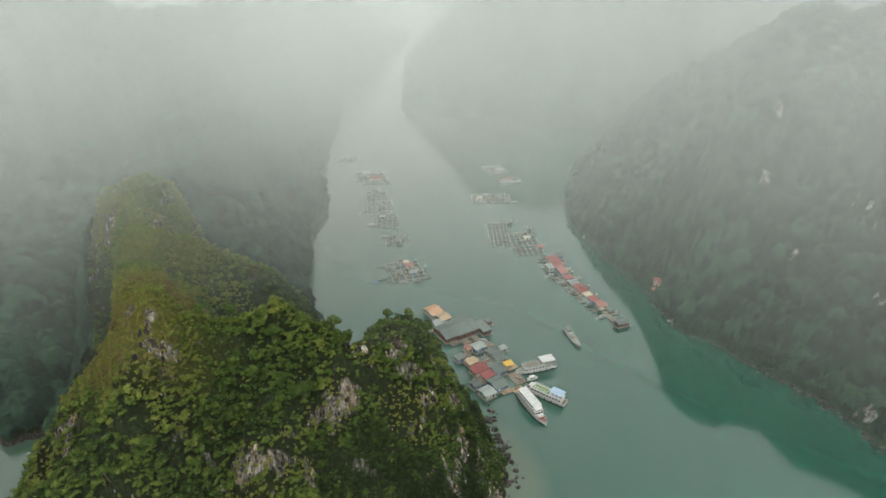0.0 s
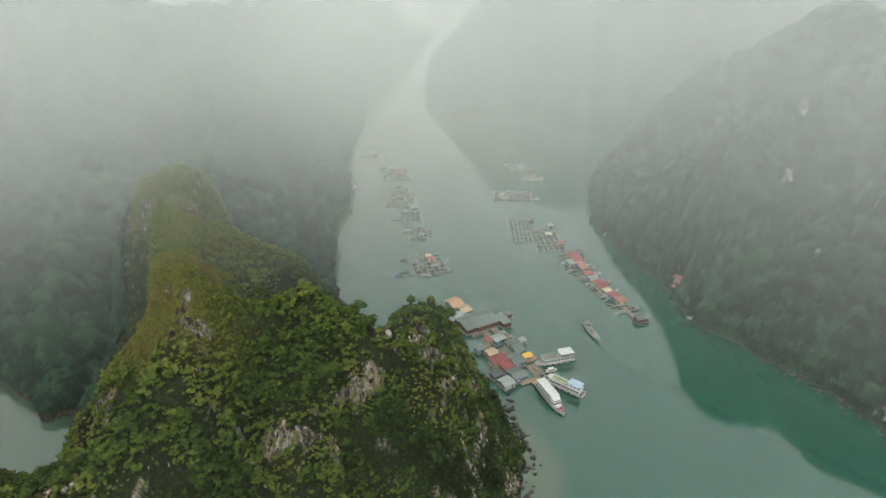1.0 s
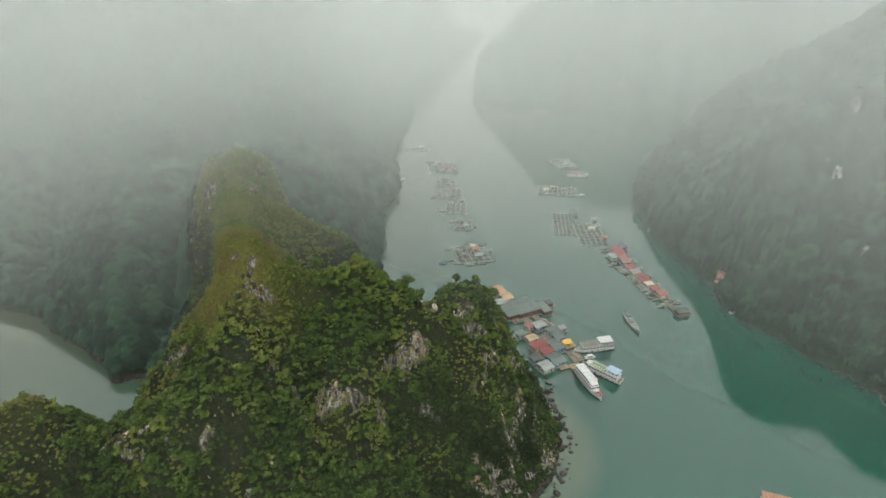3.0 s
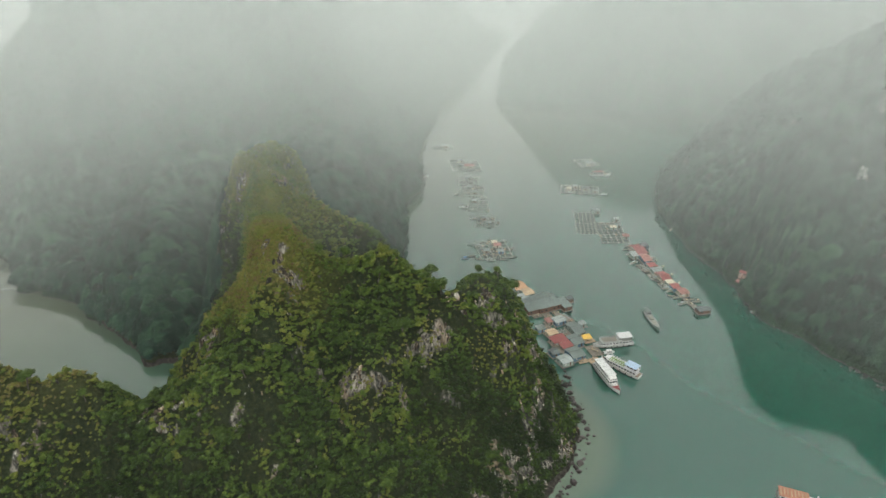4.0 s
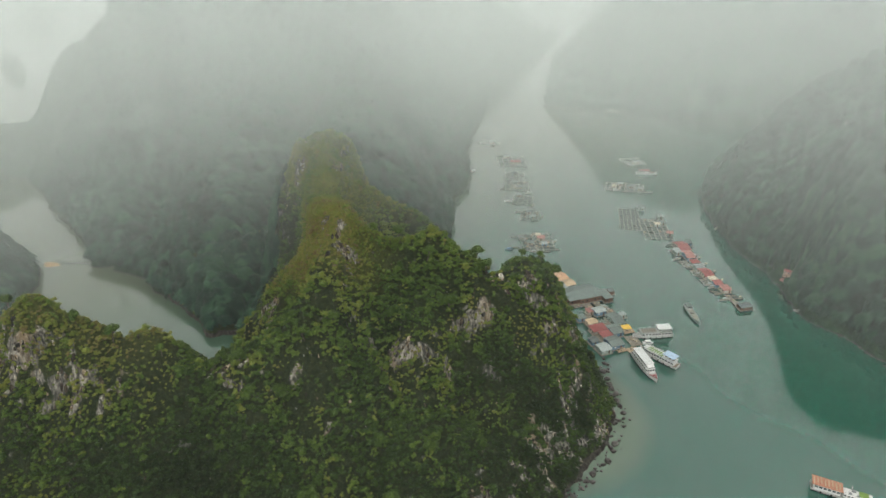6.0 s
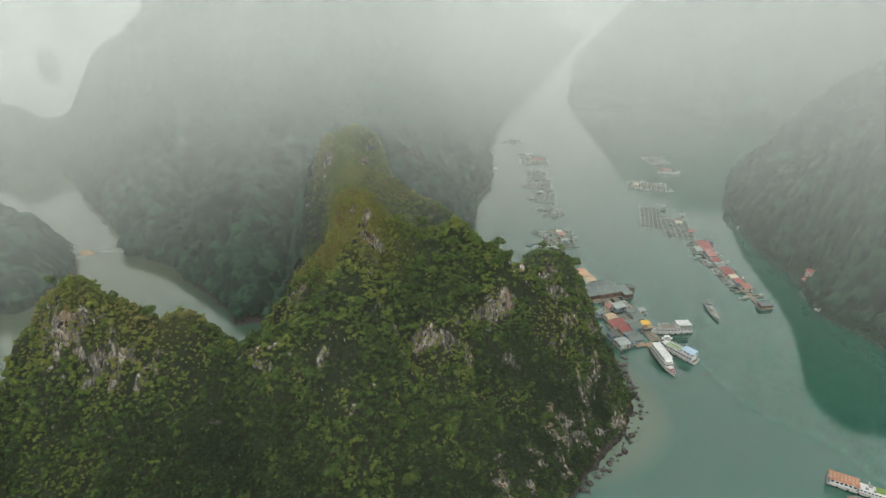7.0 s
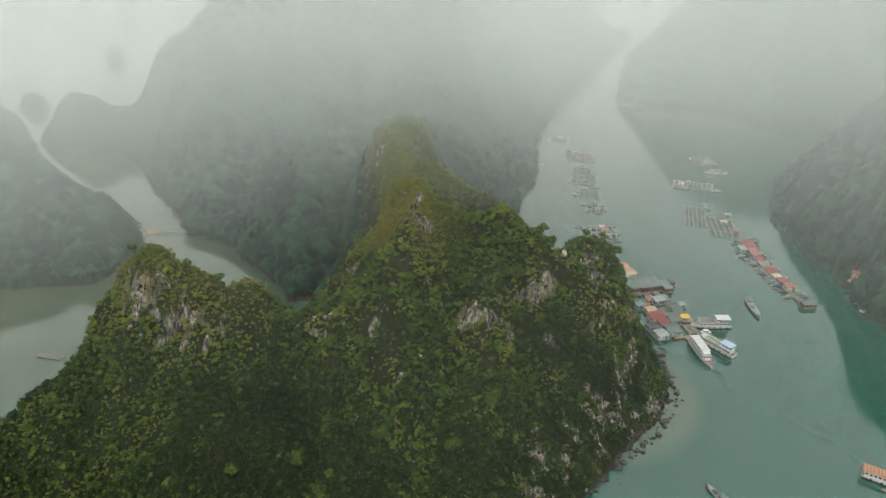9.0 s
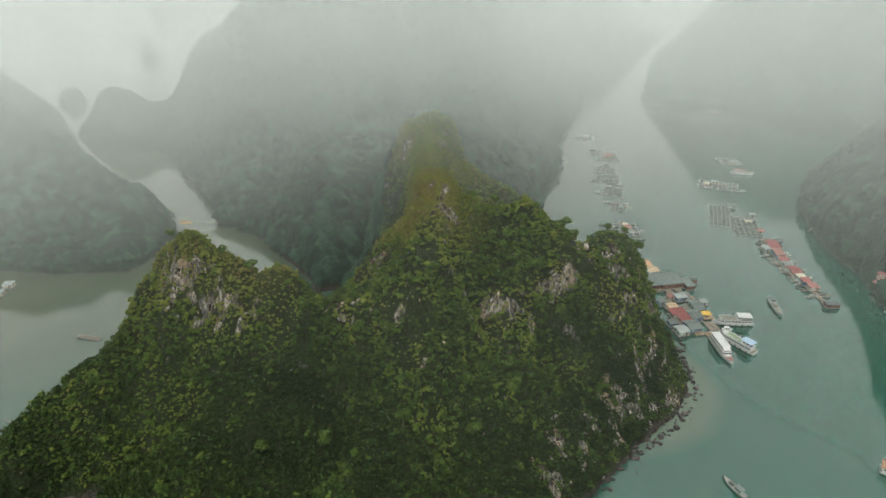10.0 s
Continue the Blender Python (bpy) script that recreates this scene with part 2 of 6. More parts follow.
def value_noise(x, y, z, seed=0):
    """Smooth noise of 0 to 1 on arrays."""
    fx, fy, fz = np.floor(x), np.floor(y), np.floor(z)
    ix, iy, iz = fx.astype(np.int64), fy.astype(np.int64), fz.astype(np.int64)
    u, v, w = x - fx, y - fy, z - fz
    u, v, w = (a * a * (3 - 2 * a) for a in (u, v, w))
    out = 0
    for dx in (0, 1):
        for dy in (0, 1):
            for dz in (0, 1):
                out = out + lattice(ix + dx, iy + dy, iz + dz, seed) * (u if dx else 1 - u) * (v if dy else 1 - v) * (w if dz else 1 - w)
    return out


def fbm(x, y, z=0.0, octaves=4, seed=0, gain=0.5):
    z = np.zeros_like(x) + z
    total, amp, norm = 0, 1.0, 0
    for o in range(octaves):
        total = total + amp * (value_noise(x, y, z, seed + o) - 0.5) * 2
        norm += amp
        amp *= gain
        x, y, z = x * 2.03 + 7.1, y * 2.03 + 3.7, z * 2.03 + 1.3
    return total / norm


def shore_distance(x, y, poly):
    """Metres to the shore, positive on land."""
    best = np.full_like(x, 1e9)
    inside = np.zeros(x.shape, bool)
    for (ax, ay), (bx, by) in zip(poly, poly[1:] + poly[:1]):
        ex, ey = bx - ax, by - ay
        t = np.clip(((x - ax) * ex + (y - ay) * ey) / (ex * ex + ey * ey), 0, 1)
        best = np.minimum(best, (x - ax - t * ex) ** 2 + (y - ay - t * ey) ** 2)
        cross = (ay > y) != (by > y)
        with np.errstate(divide="ignore", invalid="ignore"):
            inside ^= cross & (x < (bx - ax) * (y - ay) / (by - ay + 1e-12) + ax)
    d = np.sqrt(best)
    return np.where(inside, d, -d)


def ridge_height(x, y, ridges, cap, gentle, steep):
    """The highest of the slopes that fall from the ridge lines: gentle over the first metres, then steep, on either side as a line's own numbers say."""
    best = np.full_like(x, -50.0)
    for line in ridges:
        sides = (steep, steep)
        if isinstance(line, tuple):
            sides, line = line
        for (ax, ay, ah), (bx, by, bh) in zip(line, line[1:]):
            ex, ey = bx - ax, by - ay
            t = np.clip(((x - ax) * ex + (y - ay) * ey) / (ex * ex + ey * ey), 0, 1)
            d = np.hypot(x - ax - t * ex, y - ay - t * ey)
            left = np.clip(0.5 + (ex * (y - ay) - ey * (x - ax)) / math.hypot(ex, ey) / 8, 0, 1)
            fall = sides[1] + (sides[0] - sides[1]) * left
            h = ah + t * (bh - ah) - gentle * np.minimum(d, cap) - fall * np.maximum(d - cap, 0)
            best = np.maximum(best, h)
    return best


def smooth_min(a, b, k):
    h = np.clip(0.5 + 0.5 * (b - a) / k, 0, 1)
    return b + (a - b) * h - k * h * (1 - h)


MAIN_SHORE = [(-238, 5), (-230, -30), (-190, -48), (-110, -14), (-58, 20), (-30, 60), (-22, 90), (-16, 107), (-6, 136), (6, 166), (9, 188), (3, 202), (-4, 225),
              (-14, 238), (-40, 236), (-62, 244), (-82, 264), (-100, 289), (-117, 323), (-126, 368), (-147, 422), (-141, 445), (-148, 494),
              (-168, 528), (-180, 620), (-193, 714), (-230, 898), (-214, 1029), (-204, 1198), (-220, 1600), (-1000, 1600), (-800, 800), (-690, 520),
              (-690, 400), (-668, 346), (-630, 328), (-600, 332), (-575, 350), (-535, 350), (-495, 330), (-454, 305), (-414, 284), (-356, 250), (-341, 232), (-319, 231),
              (-299, 230), (-235, 201), (-218, 192), (-202, 176), (-196, 160), (-200, 142), (-212, 124), (-230, 104), (-239, 70), (-243, 32)]
NEAR_RIDGES = [   # (fall to the left of the line, to its right), line
    ((1.6, 4.2), [(-168, 252, 100), (-150, 225, 92), (-133, 194, 85), (-115, 164, 99), (-104, 150, 102)]),
    ((1.5, 1.8), [(-104, 150, 102), (-94, 156, 94), (-69, 166, 87), (-46, 167, 76), (-38, 180, 76), (-31, 189, 72), (-17, 200, 53), (-9, 206, 40)]),
    ((1.7, 3.4), [(-104, 150, 102), (-99, 126, 85), (-111, 106, 69), (-134, 97, 58), (-152, 91, 67), (-170, 87, 77), (-188, 84, 83), (-208, 83, 74), (-224, 80, 60)]),
    ((3.0, 3.0), [(-172, 249, 98), (-164, 254, 100), (-156, 259, 95)]),
    ((2.6, 1.7), [(-168, 252, 100), (-180, 290, 82), (-190, 330, 76)]),
    ((1.2, 1.2), [(-130, 227, 83), (-111, 233, 70), (-92, 252, 42), (-88, 262, 20)]),
    ((1.8, 1.8), [(-69, 166, 87), (-66, 140, 65), (-58, 118, 42)]),
    ((0.7, 0.7), [(-58, 118, 42), (-50, 84, 24), (-46, 50, 12)]),
    ((1.6, 1.6), [(-152, 92, 74), (-150, 72, 42)]),
    ((0.6, 0.6), [(-150, 72, 42), (-150, 34, 22), (-155, -10, 10)]),
    ((0.6, 0.6), [(-90, 98, 40), (-92, 62, 24), (-95, 20, 12)]),
    ((0.8, 0.8), [(-31, 139, 26), (-26, 115, 14)]),
    ((0.9, 0.9), [(-212, 64, 46), (-222, 24, 24), (-222, -20, 10)]),
]
FAR_RIDGES = [
    [(-188, 325, 72), (-195, 381, 88), (-215, 450, 105), (-250, 560, 140), (-290, 700, 165), (-330, 900, 175), (-380, 1200, 180)],
    ((1.0, 1.4), [(-250, 560, 140), (-330, 480, 152), (-420, 460, 158)]),
    ((2.8, 2.8), [(-420, 460, 158), (-480, 432, 152), (-512, 414, 130)]),
    ((2.4, 2.4), [(-650, 364, 42), (-632, 360, 54), (-604, 358, 62), (-584, 366, 56), (-566, 378, 44), (-548, 390, 54), (-530, 402, 100)]),
    [(-330, 480, 152), (-290, 380, 85), (-262, 309, 57), (-242, 246, 36), (-226, 212, 24)],
    [(-420, 460, 158), (-385, 340, 75), (-360, 280, 35)],
    [(-215, 450, 105), (-160, 430, 50)],
    [(-250, 560, 140), (-190, 560, 55)],
]
RIGHT_SHORE = [(170, 760), (112, 650), (70, 565), (60, 500), (59, 460), (64, 423), (78, 385), (92, 350), (98, 328), (106, 306), (128, 285), (139, 267), (157, 247), (171, 214),
               (200, 185), (250, 150), (330, 120), (900, 80), (900, 900), (300, 900)]
RIGHT_RIDGES = [
    [(92, 570, 66), (135, 530, 96), (215, 490, 154), (270, 500, 146), (400, 480, 140), (600, 400, 150)],
    [(215, 490, 154), (208, 400, 140), (212, 335, 108), (245, 270, 84), (300, 190, 78)],
    ((1.3, 2.2), [(208, 400, 140), (160, 388, 124), (132, 376, 106)]),
    [(400, 480, 140), (420, 300, 130), (380, 200, 110)],
    [(135, 530, 96), (98, 482, 52), (94, 440, 34), (104, 405, 32)],
]
CENTRE_SHORE = [(-185, 1200), (-152, 945), (-128, 790), (-90, 772), (-30, 776), (40, 745), (105, 730), (190, 800), (400, 840), (900, 900), (900, 1700), (-170, 1700)]
CENTRE_RIDGES = [[(-115, 1000, 130), (-40, 900, 160), (60, 880, 172), (180, 900, 165), (400, 960, 175), (700, 1000, 170)], [(-40, 900, 160), (-80, 830, 80)], [(60, 880, 172), (60, 800, 70)]]
WEST_SHORE = [(-336, 151), (-376, 126), (-414, 112), (-480, 60), (-560, 0), (-1000, -60), (-1000, 430), (-800, 410), (-660, 335), (-530, 268), (-450, 242), (-372, 222), (-350, 200), (-338, 175)]
WEST_RIDGES = [[(-356, 182, 40), (-385, 200, 33), (-425, 190, 55), (-465, 195, 82), (-507, 200, 106), (-600, 220, 132), (-800, 250, 145)], [(-465, 195, 82), (-440, 150, 40)], [(-600, 220, 132), (-560, 100, 60)]]


# bare cliffs on the near ridge: place and reach
BARE = [(-146, 226, 86, 4.5), (-152, 232, 92, 3.5), (-95, 137, 96, 3.6), (-192, 74, 70, 4.0), (-164, 76, 62, 3.4), (-34, 170, 70, 3.3), (-46, 154, 68, 4.1), (-50, 151, 64, 3.3), (-19, 173, 52, 4.4), (-16, 204, 38, 4.9), (-12, 186, 30, 4.9), (-99, 142, 95, 3.3), (-68, 131, 58, 3.3), (-56, 138, 53, 2.9),
        (-120, 113, 68, 3.3), (-184, 73, 72, 4.4), (-178, 73, 64, 3.6), (-171, 74, 60, 3.8), (-157, 78, 63, 3.3), (-125, 99, 61, 3.3), (-118, 103, 62, 3.3), (-102, 101, 50, 3.3), (-74, 127, 56, 3.3), (-63, 133, 57, 2.9),
        (-9, 149, 10, 4.9), (-35, 106, 19, 3.3), (-31, 107, 15, 3.3), (-16, 143, 16, 3.7), (-28, 96, 11, 4.1), (-178, 77, 79, 3.3), (-130, 131, 64, 4.1), (-43, 166, 77, 3.3), (-220, 74, 58, 4.1),
        (2, 172, 6, 4.9), (5, 190, 8, 4.9), (-178, 246, 88, 5.7), (-118, 170, 84, 2.8), (-8, 205, 18, 4.9), (-86, 104, 40, 3.3),
        (-15, 180, 44, 4), (-10, 172, 30, 4), (-6, 180, 20, 4), (-12, 160, 22, 4), (-20, 140, 24, 3.5), (-22, 126, 16, 3.5), (-1, 160, 8, 4), (-12, 132, 8, 4), (-20, 112, 6, 3.5)]


def bare_reach(p, cliffs=BARE):
    """Share of the way to the edge of the nearest bare cliff; its edge is ragged and drawn out downwards."""
    near = 0.6 if cliffs is BARE else 1.0
    rag = np.clip(fbm(p[:, 0] / 2.6, p[:, 1] / 2.6, p[:, 2] / 9, 3, 91) * 2.2, -0.75, 2)
    e = np.full(len(p), 9.0)
    for bx, by, bz, br in cliffs:
        e = np.minimum(e, np.sqrt((p[:, 0] - bx) ** 2 + (p[:, 1] - by) ** 2 + (0.5 * (p[:, 2] - bz)) ** 2) / (br * near))
    return e * (1 + rag)


FAR_BARE = [(-198, 380, 82, 4), (-239, 502, 101, 5), (-228, 660, 62, 5), (80, 503, 38, 6), (126, 380, 62, 2.2),
            (168, 230, 8, 2), (-192, 300, 70, 4)]


def turf_share(p):
    """How far short yellow-green growth takes the place of trees: on the high western ridge and its two summits."""
    high = np.clip((p[:, 2] - 62) / 26, 0, 1) * np.clip((-78 - p[:, 0]) / 26, 0, 1)
    high = high * np.where(p[:, 0] < -138, np.where(p[:, 1] > 140, 1.0, 0.55), np.clip((p[:, 1] - 128) / 12, 0, 1))
    return np.clip(high * (0.85 + 0.9 * fbm(p[:, 0] / 16, p[:, 1] / 16, p[:, 2] / 16, 3, 95)), 0, 1)


def near_height(x, y):
    d = shore_distance(x, y, MAIN_SHORE)
    wob = fbm(x / 26, y / 26, 0, 4, 11)
    r = ridge_height(x + 5 * wob, y + 5 * fbm(x / 22, y / 22, 5, 3, 12), NEAR_RIDGES, 6, 0.4, 1.75)
    rf = ridge_height(x, y, FAR_RIDGES, 20, 0.5, 0.95)
    r = np.maximum(r, np.where((y > 215) | ((x < -186) & (y > 168)), rf, -50))
    shore = np.where(d > 0, 2.0 + 1.2 * np.minimum(d, 8) + 2.6 * np.maximum(d - 8, 0), 1.6 * d)
    h = smooth_min(r, shore, 6)
    rough = fbm(x / 17, y / 17, 1, 4, 21)
    ledge = fbm(x / 7, y / 7, 6, 3, 24)
    return np.where(d > -6, h + np.clip(d / 10, 0.15, 1) * (6.0 * rough + 4.0 * (np.abs(ledge) - 0.3) + 1.3 * fbm(x / 4, y / 4, 2, 3, 31)), -8)


def far_height(x, y, shore_line, ridges, scale=1.0, steep=0.95, seed=40, foot=lambda x, y: 1.3):
    d = shore_distance(x, y, shore_line)
    d = d + 4.5 * fbm(x / 13, y / 13, 0, 3, seed + 25) * np.clip(1 - np.abs(d) / 25, 0, 1)   # a ragged waterline
    wob = fbm(x / 60, y / 60, 0, 4, seed)
    r = ridge_height(x + 16 * wob, y + 16 * fbm(x / 50, y / 50, 4, 3, seed + 5), ridges, 20, 0.5, steep)
    shore = np.where(d > 0, 3.0 + foot(x, y) * d, 1.6 * d)
    h = smooth_min(r, shore, 14)
    h = np.where(d > 0, np.maximum(h, np.minimum(shore, 9 + 6 * wob)), h)
    return np.where(d > -8, h + np.clip(d / 15, 0.1, 1) * scale * (13 * (0.35 - np.abs(fbm(x / 75, y / 75, 3, 2, seed + 19))) + 8 * fbm(x / 34, y / 34, 1, 4, seed + 9) + 2.5 * fbm(x / 9, y / 9, 2, 3, seed + 14)), -8)


def land(name, height, x0, x1, y0, y1, step, material, cut=None, rugged=0.0, bare=()):
    """A sheet of ground over a stretch of the plan, kept where it stands above the sea bed."""
    xs, ys = np.arange(x0, x1 + step, step), np.arange(y0, y1 + step, step)
    gx, gy = (a.ravel() for a in np.meshgrid(xs, ys))
    gz = height(gx, gy)
    nx, ny = len(xs), len(ys)
    i = (np.arange(ny - 1)[:, None] * nx + np.arange(nx - 1)[None, :]).ravel()
    quads = np.stack([i, i + 1, i + nx + 1, i + nx], 1)
    top = gz[quads].max(1)
    keep = top > -2.5
    if cut is not None:
        cx, cy = gx[quads].mean(1), gy[quads].mean(1)
        keep &= cut(cx, cy)
    v = np.stack([gx, gy, gz], 1)
    if rugged:
        k = 1 / 6.0
        v[:, 0] += rugged * fbm(gx * k, gy * k, gz * k, 3, 71)
        v[:, 1] += rugged * fbm(gx * k, gy * k, gz * k + 9, 3, 72)
    quads = quads[keep]
    extra = []
    if bare:
        extra = np.clip(1.7 - bare_reach(v, bare), 0, 1)
        turf = turf_share(v)
    used, inverse = np.unique(quads, return_inverse=True)
    ob = mesh_object(name, v[used], inverse.reshape(quads.shape), material, [("bare", extra[used]), ("grass", turf[used])] if bare else ())
    ob.data.polygons.foreach_set("use_smooth", np.ones(len(quads), bool))
    return ob


def in_near(x, y):
    return (x > -262) & (y < 272 + 0 * x)


near_land = land("ground", near_height, -262, 22, -6, 276, 1.7, LIMESTONE, lambda x, y: in_near(x, y), 2.2, BARE)
tagged(near_land, "steep limestone ridge with bare grey cliffs above the bay", "karst ridge", kind="structure")
main_far = lambda x, y: far_height(x, y, MAIN_SHORE, FAR_RIDGES)
west_land = land("ground", main_far, -1000, -60, 180, 1500, 6.5, FAR_WOOD, lambda x, y: ~((x > -258) & (y < 268)), 0.0, FAR_BARE)
tagged(west_land, "high wooded limestone mountain fading into mist", "mountain", kind="structure")
right_slope = lambda x, y: far_height(x, y, RIGHT_SHORE, RIGHT_RIDGES, 1.0, 1.05, 140, lambda x, y: 1.3 + 1.0 * np.exp(-((x - 124) ** 2 + (y - 352) ** 2) / 1000))   # a blunt spur above the house
right_h = lambda x, y: np.where(np.hypot(x - 100, y - 343) < 8, np.minimum(right_slope(x, y), 5.4), right_slope(x, y))   # levelled for the house
outcrop_rng = np.random.default_rng(88)
for k in range(46):   # small outcrops among the trees of the eastern slope
    s = outcrop_rng.uniform(0, 1)
    x, y = 66 + 120 * s + outcrop_rng.uniform(4, 60), 480 - 265 * s + outcrop_rng.uniform(-10, 40)
    FAR_BARE.append((x, y, float(right_h(np.array([x]), np.array([y]))[0]), outcrop_rng.uniform(1.2, 2.2)))
right_land = land("ground", right_h, 45, 800, 80, 900, 5.0, FAR_WOOD, None, 0.0, FAR_BARE)
tagged(right_land, "wooded limestone hillside rising from the bay shore", "mountain", kind="structure")
centre_h = lambda x, y: far_height(x, y, CENTRE_SHORE, CENTRE_RIDGES, 1.0, 1.2, 240)
centre_land = land("ground", centre_h, -260, 800, 720, 1500, 9.0, FAR_WOOD)
tagged(centre_land, "distant wooded hill in thick mist", "mountain", kind="structure")
west_h = lambda x, y: far_height(x, y, WEST_SHORE, WEST_RIDGES, 0.8, 0.95, 340)
inlet_land = land("ground", west_h, -1000, -325, -60, 440, 6.0, FAR_WOOD)
tagged(inlet_land, "misty wooded hill across the narrow inlet", "mountain", kind="structure")


def islet(x, y, r, h, seed):
    xs = np.linspace(-r * 1.3, r * 1.3, 22)
    fn = lambda a, b: h * np.clip(1.05 - ((np.hypot(a - x, b - y) / r) * (1 + 0.25 * fbm(a / r * 2, b / r * 2, 0, 3, seed))) ** 3, -0.4, 1) + 0.12 * h * fbm(a / r * 5, b / r * 5, 1, 3, seed + 3)
    ob = land("islet", fn, x - r * 1.3, x + r * 1.3, y - r * 1.3, y + r * 1.3, r / 11, FAR_WOOD)
    return tagged(ob, "far wooded limestone islet in the mist", "islet", kind="structure")


islet(-830, 450, 17, 20, 501)
islet(-1060, 770, 18, 30, 502)
islet(-1750, 1400, 40, 60, 503)

water = mesh_object("water", [(-4200, -900, 0), (4200, -900, 0), (4200, 4800, 0), (-4200, 4800, 0)], [(0, 1, 2, 3)], WATER)
tagged(water, "calm silty green bay water with soft reflections", "water", kind="structure")

# ---- woods ----
def ico_sphere():
    bm = bmesh.new()
    bmesh.ops.create_icosphere(bm, subdivisions=1, radius=1)
    bm.verts.ensure_lookup_table()
    v = np.array([a.co[:] for a in bm.verts])
    f = np.array([[a.index for a in c.verts] for c in bm.faces if max(a.co.z for a in c.verts) > -0.3])   # no undersides
    bm.free()
    return v, f


ICO_V, ICO_F = ico_sphere()


def crown_shape(rng, lumps, leaves, leaf):
    """A crown of uneven lumps, each a dark core under a coat of small tilted leaf sprays. Radius about 1, base at -0.5."""
    vs, fs, count = [], [], 0
    for k in range(lumps):
        ang, out = rng.uniform(0, 6.28), rng.uniform(0.25, 0.62) if k else 0.0
        c = np.array([math.cos(ang) * out, math.sin(ang) * out, rng.uniform(-0.25, 0.35) + (0.25 if k == 0 else 0)])
        r = rng.uniform(0.38, 0.6)
        v = ICO_V * r * rng.uniform(0.75, 1.1, (len(ICO_V), 1)) * (1, 1, 0.8) * 0.86
        vs.append(v + c)
        fs.append(ICO_F + count)
        count += len(v)
        for j in range(leaves):
            n = rng.normal(size=3)
            n[2] = abs(n[2]) * 0.9 - 0.25
            n /= np.linalg.norm(n)
            p = c + n * r * rng.uniform(0.85, 1.12) * (1, 1, 0.85)
            tilt = n + rng.normal(size=3) * 0.45
            tilt /= np.linalg.norm(tilt)
            a = np.cross(tilt, rng.normal(size=3))
            a /= np.linalg.norm(a)
            b = np.cross(tilt, a)
            s, w = leaf * rng.uniform(0.7, 1.35), leaf * rng.uniform(0.4, 0.8)
            vs.append(np.array([p - a * s, p + a * s * 0.7 - b * w, p + a * s * 0.5 + b * w + tilt * 0.04]))
            fs.append(np.array([[0, 1, 2]]) + count)
            count += 3
    return np.concatenate(vs), np.concatenate(fs)


def plant(name, shapes, places, sizes, tints, material, label, category, smooth=False):
    """Many crowns joined into one mesh."""
    rng = np.random.default_rng(len(places))
    pick = rng.integers(0, len(shapes), len(places))
    turn = rng.uniform(0, 6.283, len(places))
    flat = rng.uniform(0.75, 1.1, len(places))
    vs, fs, ts, count = [], [], [], 0
    for k, (v, f) in enumerate(shapes):
        sel = np.nonzero(pick == k)[0]
        if not len(sel):
            continue
        c, s = np.cos(turn[sel])[:, None], np.sin(turn[sel])[:, None]
        x = v[None, :, 0] * c - v[None, :, 1] * s
        y = v[None, :, 0] * s + v[None, :, 1] * c
        z = v[None, :, 2] * flat[sel][:, None] + np.zeros_like(x)
        w = np.stack([x, y, z], 2) * sizes[sel][:, None, None] + places[sel][:, None, :]
        vs.append(w.reshape(-1, 3))
        fs.append((f[None] + (np.arange(len(sel)) * len(v))[:, None, None] + count).reshape(-1, 3))
        ts.append(np.repeat(tints[sel], len(v)))
        count += len(sel) * len(v)
    ob = mesh_object(name, np.concatenate(vs), np.concatenate(fs), material, [("tint", np.concatenate(ts))])
    if smooth:
        ob.data.polygons.foreach_set("use_smooth", np.ones(len(ob.data.polygons), bool))
    return tagged(ob, label, category, kind="stuff")


def scatter(ob, per_area, rng, keep):
    """Random places on an object's mesh, as many to each square metre of plan and cliff, with normals."""
    me = ob.data
    co = np.empty(len(me.vertices) * 3, np.float32)
    me.vertices.foreach_get("co", co)
    co = co.reshape(-1, 3).astype(float)
    quads = np.empty(len(me.polygons) * 4, np.int32)
    me.loops.foreach_get("vertex_index", quads)
    quads = quads.reshape(-1, 4)
    a, b, c, d = (co[quads[:, i]] for i in range(4))
    n = np.cross(c - a, d - b)
    area = np.linalg.norm(n, axis=1) / 2
    n = n / np.maximum(area * 2, 1e-9)[:, None]
    total = int(area.sum() * per_area)
    pick = rng.choice(len(quads), total, p=area / area.sum())
    u, v = rng.random((2, total, 1))
    p = (a[pick] * (1 - u) + b[pick] * u) * (1 - v) + (d[pick] * (1 - u) + c[pick] * u) * v
    nn = n[pick]
    ok = keep(p, nn, rng.random(total))
    return p[ok], nn[ok]


wood_rng = np.random.default_rng(17)
NEAR_CROWNS = [crown_shape(wood_rng, 3, 8, 0.24) for k in range(9)]
SHRUBS = [crown_shape(wood_rng, 2, 9, 0.27) for k in range(4)]


